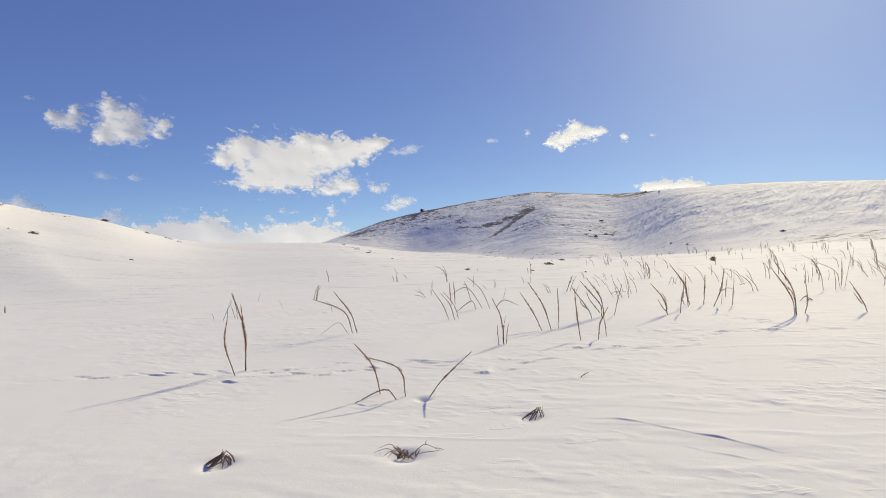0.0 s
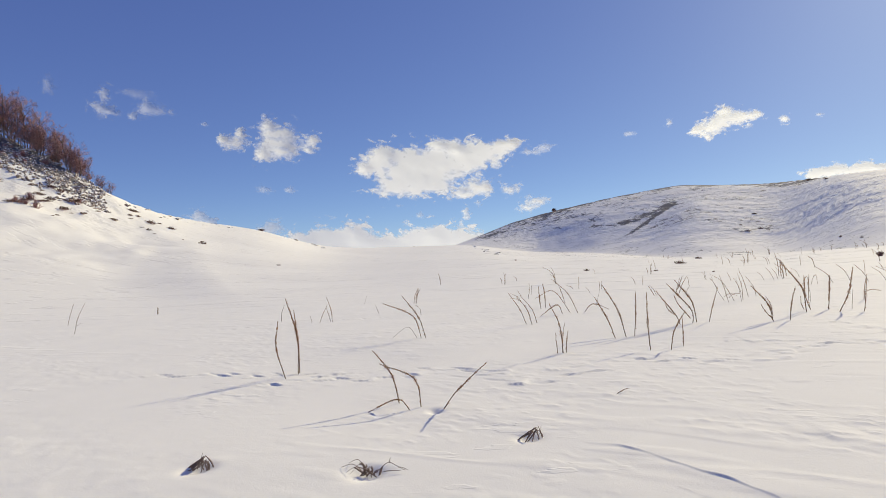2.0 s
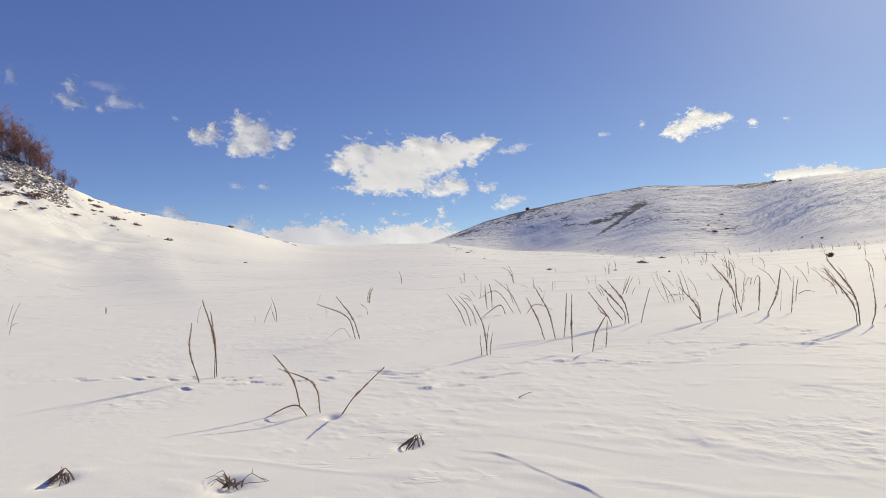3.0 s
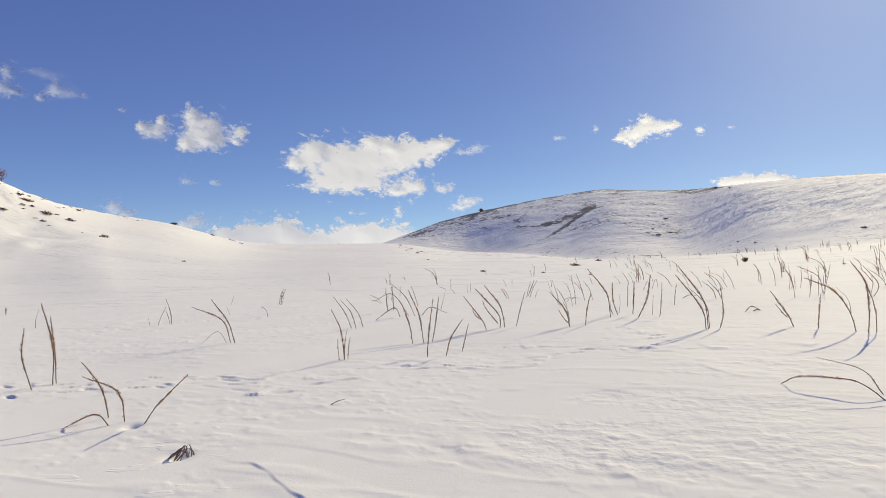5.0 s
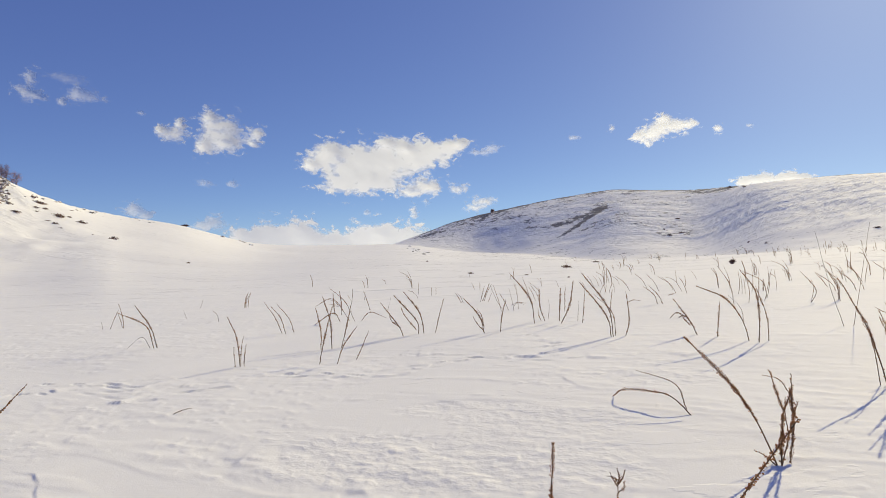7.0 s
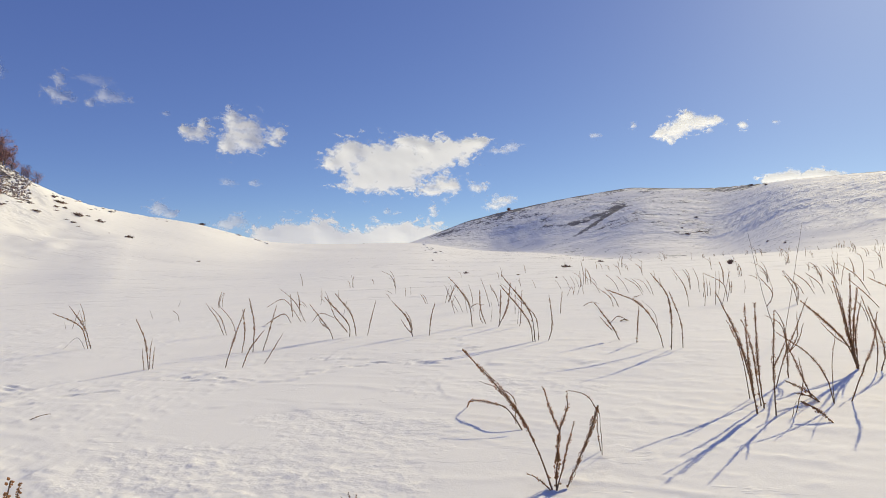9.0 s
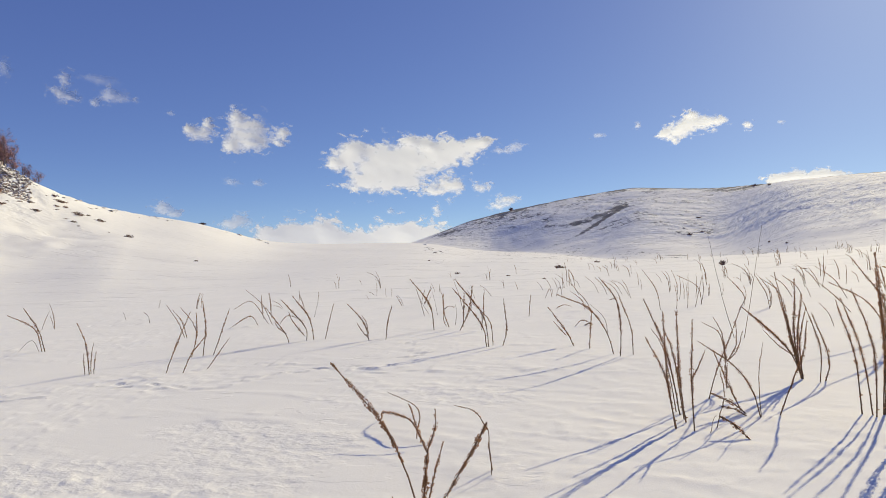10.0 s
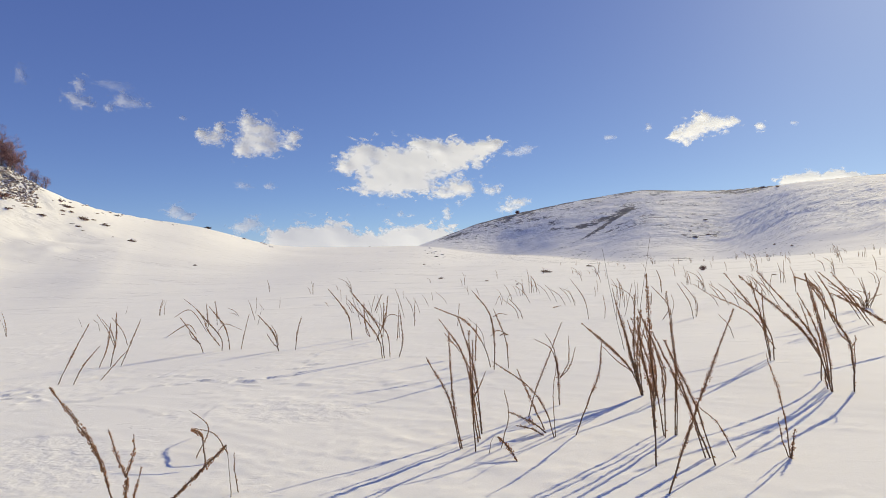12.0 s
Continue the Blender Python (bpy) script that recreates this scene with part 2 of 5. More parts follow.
SWELLS = [(-3.18, 7.69, -0.016), (-0.97, 6.17, -0.029), (-0.7, 5.87, -0.022), (0.23, 5.14, 0.016), (-0.7, 4.39, 0.008), (-2.1, 4.41, 0.016), (0.26, 8.91, -0.024), (1.43, 8.89, -0.019), (-2.21, 10.56, 0.034), (7.11, 9.53, 0.03), (6.7, 10.35, -0.03),
          (2.41, 11.12, 0.012), (3.5, 10.87, 0.028), (2.1, 10.96, -0.007), (5.02, 6.71, 0.019), (7.28, 6.61, -0.009), (7.68, 6.35, 0.009), (8.73, 8.22, -0.043), (6.06, 5.59, 0.029)]


LIPS = [(0.012, 0.22, (0.50, 5.08), (0.86, 4.93), (1.14, 4.70), (1.35, 4.46), (1.63, 4.17), (1.95, 3.85)), (0.009, 0.2, (1.10, 4.27), (1.30, 4.13), (1.55, 3.93)), (0.01, 0.2, (2.0, 5.25), (2.6, 5.23)), (0.008, 0.2, (2.41, 5.64), (2.73, 5.52)),
        (0.03, 0.25, (-0.53, 7.53), (-0.23, 7.46)), (0.03, 0.25, (-0.25, 6.93), (0.05, 6.91)), (0.03, 0.2, (-2.00, 7.24), (-1.81, 7.24)), (0.01, 0.15, (-2.74, 7.21), (-2.54, 7.23), (-2.45, 7.52), (-2.21, 7.60), (-1.85, 7.62)),
        (0.03, 0.2, (-3.25, 7.17), (-3.00, 7.06)), (0.03, 0.2, (-1.63, 7.61), (-1.32, 7.48)), (0.0149, 0.2, (2.49, 7.78), (2.74, 7.91), (2.88, 7.98), (3.07, 8.45), (3.30, 8.69), (3.59, 8.97)), (0.0149, 0.2, (1.41, 8.07), (2.00, 7.98), (2.45, 7.78)),
        (0.03, 0.2, (4.04, 8.81), (4.51, 8.61)), (0.03, 0.2, (4.95, 8.52), (5.28, 8.54)), (0.03, 0.2, (2.44, 9.24), (2.69, 9.14)), (0.03, 0.2, (2.73, 9.05), (2.94, 9.08)), (0.01, 0.2, (2.48, 5.52), (2.82, 5.48)), (0.01, 0.2, (2.22, 5.12), (2.49, 5.14)),
        (0.008, 0.2, (4.01, 5.47), (4.33, 5.36), (4.46, 5.20)), (0.009, 0.3, (3.36, 6.80), (3.85, 6.36)), (0.01, 0.3, (4.02, 7.83), (4.58, 7.59), (4.89, 6.82)), (0.0149, 0.2, (2.53, 8.29), (3.17, 8.47)), (0.0149, 0.2, (2.74, 9.15), (3.55, 9.02)), (0.03, 0.2, (6.06, 8.43), (6.35, 8.68))]
_c = random.Random(29)
SLITS = []
for _ in range(260):
    _y = 6.8 + 10 * _c.random() ** 1.1
    SLITS.append((_c.uniform(-6, 13), _y, _c.uniform(0.12, 0.5), _c.gauss(-4, 9), _c.uniform(0.003, 0.008) * (0.7 + 0.1 * _y)))
for _x, _y, _w, _d, _n in ((3.9, 5.15, 1.0, 0.55, 170), (4.55, 6.1, 0.7, 0.35, 40), (5.47, 7.46, 0.8, 0.5, 40)):
    for _ in range(_n):
        SLITS.append((_c.gauss(_x, 0.6 * _w), _c.gauss(_y, 0.6 * _d), _c.uniform(0.05, 0.20), _c.gauss(-10, 14), _c.uniform(0.002, 0.0045)))
for (_x, _y), (_w, _d) in zip(TRAIL, TRAIL[1:]):
    _n = int(math.hypot(_w - _x, _d - _y) / 0.40)
    for _k in range(_n):
        _f = _k / _n
        SLITS.append((_x + (_w - _x) * _f + _c.gauss(0, 0.05), _y + (_d - _y) * _f + _c.gauss(0, 0.09), _c.uniform(0.10, 0.34), math.degrees(math.atan2(_d - _y, abs(_w - _x) + 0.3)) * (0.6 if _w > _x else -0.6) + _c.gauss(0, 8), _c.uniform(0.010, 0.022)))


def swell(x, y):
    """The gentle heave of the field, a few centimetres."""
    top, low = 0.0, 0.3
    for sx, sy, sz in SWELLS:
        k = np.exp(-((x - sx) ** 2 + (y - sy) ** 2) / 1.28)
        top, low = top + k * sz, low + k
    return top / low


def lip(x, y, line, tall, back=0.28):
    """A wind-cut edge along a line: sharp on the near side, fading out behind."""
    (x0, y0), (x1, y1) = line[0], line[-1]
    long = math.hypot(x1 - x0, y1 - y0)
    c, s = (x1 - x0) / long, (y1 - y0) / long
    us = [(a - x0) * c + (b - y0) * s for a, b in line]
    vs = [-(a - x0) * s + (b - y0) * c for a, b in line]
    u = (x - x0) * c + (y - y0) * s
    v = -(x - x0) * s + (y - y0) * c - np.interp(u, us, vs) - 0.012 * np.sin(u * 9 + x0 * 7) - 0.006 * np.sin(u * 23)
    ends = smooth(0, 0.25 * long, u) * smooth(long, 0.6 * long, u)
    tall = tall * (0.55 + 0.45 * np.sin(u * 13 + 5 * x0) * np.sin(u * 5.3 + y0))
    return tall * ends * np.where(v > 0, np.exp(-np.clip(v, 0, 5) / back), smooth(-0.022, 0.0, v))


def drift(x, y, cx, cy, length, turn, tall, width):
    """A long low swell of blown snow, steeper on its near side."""
    c, s = math.cos(radians(turn)), math.sin(radians(turn))
    u, v = (x - cx) * c + (y - cy) * s, -(x - cx) * s + (y - cy) * c
    v = v + 0.05 * np.sin(u * 2.3 + cx) + 0.03 * np.sin(u * 5.1)
    body = np.where(v > 0, np.exp(-(v / (1.6 * width)) ** 2), np.exp(-(v / (0.3 * width)) ** 2))
    return 0.09 * tall * body * np.exp(-(u / (0.5 * length)) ** 4)


def crusted(x, y):
    """0 to 1: where the wind has broken the surface into lumps."""
    m = smooth(0.54, 0.66, fbm(x / 2.3 + 5.2, y / 1.7 + 1.7, 3))
    pool = 0.0
    for cx, cy, rx, ry in ((3.9, 5.15, 1.25, 0.62), (3.0, 5.35, 0.5, 0.4), (4.55, 6.1, 0.7, 0.35), (5.47, 7.46, 0.9, 0.5), (3.71, 6.43, 0.7, 0.3)):
        pool = pool + np.exp(-((x - cx) / rx) ** 2 - ((y - cy) / ry) ** 2)
    return np.clip(0.20 * m + smooth(0.36, 0.62, pool * (0.55 + 0.9 * fbm(x / 0.55, y / 0.4, 3))), 0, 1)


def relief(x, y, r):
    c, s = math.cos(radians(-14)), math.sin(radians(-14))
    p, q = x * c + y * s, -x * s + y * c
    near = 1 - smooth(25, 60, r)
    z = 0.022 * (fbm(p / 6.0, q / 2.8, 2) - 0.5)
    ridge = 1 - np.abs(2 * fbm(p / 1.8 + 3, q / 0.42, 3) - 1)
    z = z + 0.0035 * near * smooth(0.80, 1.0, ridge) * smooth(0.42, 0.62, fbm(x / 2.7, y / 2.7 + 9, 2))
    z = z + near * crusted(x, y) * (0.006 * (np.abs(2 * fbm(p / 0.13, q / 0.085, 3, 0.6) - 1) - 0.3) + 0.010 * (fbm(p / 0.6, q / 0.3, 2) - 0.5))
    dimpled = smooth(0.40, 0.60, fbm(x / 1.6 + 11, y / 1.1 + 3, 2))
    z = z + near * dimpled * (0.010 * (fbm(p / 0.40, q / 0.24, 3, 0.6) - 0.5) + 0.004 * np.clip(fbm(p / 0.12 + 9, q / 0.09, 2) - 0.55, 0, 1) * 4)
    for d in ((1.47, 4.39, 1.5, -33, 0.05, 0.25), (1.6, 3.85, 0.5, -14, 0.04, 0.2), (2.71, 4.94, 0.9, -12, 0.03, 0.2), (-0.38, 7.23, 0.45, 2, 0.04, 0.15), (4.41, 7.58, 1.2, -25, 0.03, 0.3), (4.47, 5.51, 1.0, 0, 0.035, 0.2), (2.37, 7.58, 0.8, 12, 0.03, 0.15), (1.01, 3.95, 1.3, -50, 0.03, 0.3), (8.33, 4.89, 1.4, -20, 0.04, 0.3), (6.55, 6.39, 0.9, -15, 0.03, 0.25)):
        z = z + drift(x, y, *d)
    return z


def hill_reach(az):
    return 250 + 14 * np.sin(np.radians(az * 7)) - 38 * smooth(9, 22, az)


def far_height(az, r):
    """Rim of the field, the rise on one side, the valley and the hill beyond, by bearing and distance."""
    e1, r1, e3 = (np.interp(az, BEARINGS, v) for v in (RIM_EL, RIM_R, CREST_EL))
    z1 = EZ + r1 * np.tan(np.radians(e1))
    s = np.clip((r - 20) / (r1 - 20), 0, 1)
    left = smooth(-18, -34, az)
    field = s ** (1.25 + 0.8 * left + 1.1 * smooth(-39, -48, az))
    right = smooth(-7, 1, az)
    drop = z1 - np.clip(r - r1, 0, 400) * (0.06 * (1 - right) + 0.05 * left) * (1 - 0.5 * smooth(-41.5, -47.5, az))
    # the hill
    rc = hill_reach(az)
    zc = EZ + rc * np.tan(np.radians(e3))
    rf = r1 + 14 * (1 - right)
    h = np.clip((r - rf) / (rc - rf), 0, 1)
    foot = z1 - 14 * 0.06 * (1 - right)
    hill = foot + (zc - foot) * (0.45 * h ** 1.3 + 0.55 * np.sin(h * math.pi / 2) ** 1.5) - 0.03 * np.clip(r - rc, 0, None)
    line = 2.3 + 7.6 * h + 1.6 * (fbm(h * 7, az * 0 + 2.5, 2) - 0.5)
    cut = np.where(az < line, np.exp(-((az - line) / 3.2) ** 2), np.exp(-((az - line) / 1.7) ** 2))
    on = np.sin(np.clip(h, 0, 1) * math.pi) ** 0.7
    hill = hill - on * (1.4 * cut * smooth(1.05, 0.7, h) + 2.4 * np.exp(-((az - 14.3 - 3 * h) / 3.4) ** 2) - 1.5 * np.exp(-((az - 21) / 3) ** 2))
    x, y = r * np.sin(np.radians(az)), r * np.cos(np.radians(az))
    hill = hill + on * (1.5 * (fbm(x / 38, y / 30 + 4, 3) - 0.5) + 0.8 * (fbm(x / 9, y / 6, 3, 0.6) - 0.5))
    beyond = np.where(e3 > -1.0, np.maximum(drop, hill), drop)
    return field, z1, np.where(r > r1, beyond, z1), h


def height(x, y, detail=True):
    x, y = np.asarray(x, float), np.asarray(y, float)
    dx, dy = x - EX, y - EY
    r, az = np.hypot(dx, dy) + 1e-6, np.degrees(np.arctan2(dx, dy))
    s, z1, over, h = far_height(az, r)
    near = SLOPE * np.where(np.abs(x) < 14, x, np.sign(x) * (14 + 16 * np.tanh((np.abs(x) - 14) / 16)))
    z = near * (1 - s) + over * s
    left = smooth(-37.5, -45.5, az) * smooth(60, 100, r) * smooth(200, 140, r)
    z = z + left * 1.8 * (fbm(x / 9, y / 9, 3) - 0.5) + smooth(30, 60, r) * 0.5 * (fbm(x / 22, y / 14, 2) - 0.5) * smooth(1.0, 0.8, np.clip(s, 0, 1))
    if detail:
        z = z + swell(x, y) + relief(x, y, r)
    return z


def ground_at(x, y):
    return float(height(np.array([x]), np.array([y]))[0])


def build_ground():
    az = np.concatenate([np.arange(-98, -60, 0.3), np.arange(-60, 60, 0.22), np.arange(60, 78, 0.3), np.arange(78, 262, 4.0)])
    # rings round the middle of the path; the near ones, where the snow is seen close, have twice the spokes ahead
    mids = [(a + b) / 2 for a, b in zip(az, az[1:]) if -62 < a < 66]
    az = np.sort(np.concatenate([az, mids]))
    whole = ~np.isin(az, mids)
    rr = np.concatenate([0.4 * 1.03 ** np.arange(0, 57), 2.15 * 1.0058 ** np.arange(0, 284), 11.1 * 1.007 ** np.arange(0, 62), 17.1 * 1.013 ** np.arange(0, 231), 340 * 1.06 ** np.arange(0, 40)])
    zones = [(0, 57, False), (57, 403, True), (403, len(rr), False)]
    A, R = np.meshgrid(np.radians(az), rr)
    X, Y = EX + R * np.sin(A), EY + R * np.cos(A)
    Z = height(X, Y)
    for px, py, rad, deep, turn in prints():
        near = (np.abs(X - px) < 0.35) & (np.abs(Y - py) < 0.35)
        lean = math.tan(max(-0.35, min(0.35, turn)))
        u, v = X[near] - px, Y[near] - py - lean * (X[near] - px)
        wide = 0.28 * rad + 0.012
        # a pressed hollow that deepens to a sharp step on its far side, with a little thrown-up rim
        Z[near] += -deep * smooth(-wide, 0.7 * wide, v) * smooth(wide + 0.014, wide - 0.004, v) * np.exp(-(u / (1.2 * rad)) ** 4) + 0.2 * deep * np.exp(-((v - wide - 0.03) / 0.03) ** 2 - (u / rad) ** 2)
    for tall, back, *line in LIPS:
        near = (np.abs(X - line[len(line) // 2][0]) < 1.8) & (np.abs(Y - line[len(line) // 2][1]) < 1.8)
        Z[near] += lip(X[near], Y[near], line, tall, back)
    for px, py, long, turn, deep in SLITS:
        near = (np.abs(X - px) < long + 0.2) & (np.abs(Y - py) < 0.5)
        c, s = math.cos(radians(turn)), math.sin(radians(turn))
        a = (px + 0.5 * long * c, py + 0.5 * long * s)
        Z[near] += lip(X[near], Y[near], [(px - 0.5 * long * c, py - 0.5 * long * s), a], deep, 0.10)
    for px, py, rad, deep in DENTS:
        near = (np.abs(X - px) < 1) & (np.abs(Y - py) < 1)
        d2 = ((X[near] - px) ** 2 + (Y[near] - py) ** 2) / rad ** 2
        Z[near] += -deep * np.exp(-d2) + 0.22 * deep * np.exp(-((X[near] - px) / 0.14) ** 2 - ((Y[near] - py - 0.15) / 0.08) ** 2)
    # vertices: all spokes in the fine zone, every whole spoke elsewhere
    used = np.zeros(X.shape, bool)
    for lo, hi, fine in zones:
        used[lo:hi] = True if fine else whole[None, :]
    idx = -np.ones(X.shape, int)
    idx[used] = np.arange(used.sum())
    polys = []
    for i in range(len(rr) - 1):
        p, q = idx[i], idx[i + 1]
        cols = np.nonzero((p >= 0) & (q >= 0))[0]
        nxt = np.roll(cols, -1)
        split = used[i].sum() != used[i + 1].sum()
        for j, k in zip(cols.tolist(), nxt.tolist()) if split else ():
            inner = [p[j + 1]] if k > j + 1 and p[j + 1] >= 0 else []
            outer = [q[j + 1]] if k > j + 1 and q[j + 1] >= 0 else []
            polys.append([p[j], q[j], *outer, q[k], p[k], *inner])
        if not split:
            polys.append(np.stack([p[cols], q[cols], q[nxt], p[nxt]], -1))
    verts = np.stack([X[used], Y[used], Z[used]], -1)
    mid = len(verts)
    verts = np.vstack([verts, [(EX, EY, ground_at(EX, EY))]])
    hub = idx[0][idx[0] >= 0]
    polys.append(np.stack([np.full(len(hub), mid), hub, np.roll(hub, -1)], -1))
    me = bpy.data.meshes.new("ground")
    counts = np.concatenate([np.full(len(p), p.shape[1]) if isinstance(p, np.ndarray) else [len(p)] for p in polys])
    loops = np.concatenate([np.ravel(p) for p in polys])
    me.vertices.add(len(verts))
    me.vertices.foreach_set("co", verts.ravel())
    me.loops.add(len(loops))
    me.loops.foreach_set("vertex_index", loops.astype(np.int32))
    me.polygons.add(len(counts))
    me.polygons.foreach_set("loop_start", np.concatenate([[0], np.cumsum(counts)[:-1]]).astype(np.int32))
    me.polygons.foreach_set("use_smooth", np.ones(len(counts), bool))
    me.update(calc_edges=True)
    me.validate()
    A, R = np.degrees(A), R
    A = (A + 180) % 360 - 180
    r1 = np.interp(A, BEARINGS, RIM_R)
    hill = smooth(0, 40, R - r1 - 10) * smooth(-16, -10, A)
    rc = hill_reach(A)
    up = np.clip((R - r1 - 14) / (rc - r1 - 14), 0, 1)
    angle = np.where((R > 130) & (R < 300), (Z - EZ) / R, -1.0)
    brow = rr[np.argmax(angle, 0)][None, :]
    crest = smooth(-30, -8, R - brow)
    thin = hill * (0.53 + (0.08 + 0.12 * smooth(0, 8, A)) * crest * smooth(-14, -4, A) - 0.22 * np.exp(-((A - 19) / 3) ** 2) + 0.10 * smooth(0.6, 0.8, up) * np.exp(-((A - 6) / 3) ** 2))
    # a dark line of turf along the brow, stones below it, and snow caught under the summit
    thin = thin + hill * smooth(-14, -9, A) * (0.75 * np.exp(-((R - brow) / 3.5) ** 2) + 0.22 * np.exp(-((R - brow + 12) / 9) ** 2) * np.exp(-((A - 17.5) / 3) ** 2))
    thin = thin - hill * 0.6 * np.exp(-((R - 237) / 6) ** 2 - ((A - 7.5) / 0.9) ** 2)
    # the gully: two broken dark bands, turf and rock plus its shade painted as turf, that run up across the hill and
    # meet
    def band(points, wide):
        off = R - np.interp(A, [q[0] for q in points], [q[1] for q in points])
        return np.exp(-(off / wide) ** 2) * smooth(points[0][0] - 0.8, points[0][0] + 0.4, A) * smooth(points[-1][0] + 0.8, points[-1][0] - 0.4, A)
    thin = thin + hill * 0.72 * band([(-0.5, 173), (1.9, 177), (2.7, 179), (3.5, 183), (4.3, 188), (5.4, 196), (6.2, 201), (7.2, 210)], 1.1 + 1.7 * smooth(2, 5, A))
    thin = thin + hill * 0.36 * band([(-0.4, 200), (1.8, 195), (3.9, 197), (6.0, 206), (7.0, 214)], 2.6 + 1.2 * smooth(2, 4, A))
    thin = thin + hill * (0.20 * np.exp(-((R - 191) / 6) ** 2 - ((A + 0.2) / 1.6) ** 2) + 0.16 * np.exp(-((R - 172) / 14) ** 2 - ((A - 13.4) / 1.4) ** 2) + 0.14 * smooth(200, 225, R) * smooth(2, -2, A))
    thin = thin - hill * 0.40 * smooth(13.5, 16.5, A - 0.06 * (R - 150)) * smooth(225, 200, R)
    streak = hill * smooth(12.5, 16, A - 0.07 * (R - 150))
    below = r1 - R
    thin = thin + 0.46 * smooth(-45, -48.5, A) * smooth(13, 7, below) * smooth(-40, -15, below) + 0.35 * smooth(-37.5, -47.5, A) * smooth(28, 12, below) * smooth(-40, -15, below)
    thin = thin + 0.50 * smooth(45, 80, R) * smooth(-16, -2, A) * smooth(30, 10, R - r1)
    for name, values in (("thin", np.clip(thin, 0, 1.3)), ("crust", crusted(X, Y) * (R < 30)), ("streak", streak), ("open", smooth(13, 26, R) * (0.2 + 0.8 * smooth(-24, -6, A))), ("slope", hill * (1 - 0.7 * smooth(12.5, 16, A - 0.07 * (R - 150))) + 0.6 * smooth(-42, -47.5, A) * smooth(32, 14, below) * smooth(160, 130, R))):
        at = me.attributes.new(name, "FLOAT", "POINT")
        at.data.foreach_set("value", np.append(values[used], 0.0).astype(np.float32))
    me.materials.append(SNOW)
    tagged(new("ground", me), "wind-packed white snow field with low drifts and tracks", "snow field", kind="structure")


build_ground()


# ---- helpers for things ----
def mesh_of(name, verts, faces, mat, smooth_faces=True):
    me = bpy.data.meshes.new(name)
    me.from_pydata([tuple(v) for v in verts], [], faces)
    me.polygons.foreach_set("use_smooth", [smooth_faces] * len(faces))
    me.materials.append(mat)
    return me


def part(name, me, parent, label=""):
    ob = new(name, me)
    ob.parent = parent
    return tagged(ob, label) if label else ob


def tube(verts, faces, points, radii, sides=5):
    """Adds a tapering tube along points to verts and faces."""
    base, pts = len(verts), [Vector(p) for p in points]
    for i, p in enumerate(pts):
        way = (pts[min(i + 1, len(pts) - 1)] - pts[max(i - 1, 0)]).normalized()
        side = way.cross(Vector((0.31, 0.95, 0.07))).normalized()
        up = way.cross(side)
        for k in range(sides):
            a = 2 * math.pi * k / sides
            verts.append(p + (side * math.cos(a) + up * math.sin(a)) * radii[i])
    for i in range(len(pts) - 1):
        for k in range(sides):
            a, b = base + i * sides + k, base + i * sides + (k + 1) % sides
            faces.append((a, b, b + sides, a + sides))
    faces.append(tuple(base + (len(pts) - 1) * sides + k for k in range(sides)))


def curve_through(points, steps):
    """A smooth line through control points."""
    pts = [Vector(p) for p in points]
    pts = [pts[0] * 2 - pts[1]] + pts + [pts[-1] * 2 - pts[-2]]
    line = []
    for i in range(1, len(pts) - 2):
        for k in range(steps):
            t = k / steps
            a, b, c, d = pts[i - 1:i + 3]
            line.append(0.5 * (2 * b + (c - a) * t + (2 * a - 5 * b + 4 * c - d) * t * t + (3 * b - a - 3 * c + d) * t ** 3))
    return line + [pts[-2]]


def capsule(verts, faces, at, way, size, full=False):
    """One seed capsule: a small pointed pod that juts out along way; a full one is rounder."""
    side = way.cross(Vector((0.2, 0.3, 0.93))).normalized()
    up = way.cross(side)
    b, n = len(verts), 5 if full else 4
    rings = ((-0.25, 0.50), (0.42, 0.56)) if full else ((0.0, 0.62),)
    verts.append(at - way * size * 0.6)
    for along, wide in rings:
        for k in range(n):
            a = 2 * math.pi * (0.125 + k / n)
            verts.append(at + way * size * along + (side * math.cos(a) + up * math.sin(a)) * size * wide)
    verts.append(at + way * size * 1.0)
    last = len(verts) - 1
    for k in range(n):
        k2 = (k + 1) % n
        faces.append((b, b + 1 + k2, b + 1 + k))
        if full:
            faces.append((b + 1 + k, b + 1 + k2, b + 1 + n + k2, b + 1 + n + k))
        faces.append((last, last - n + k, last - n + k2))


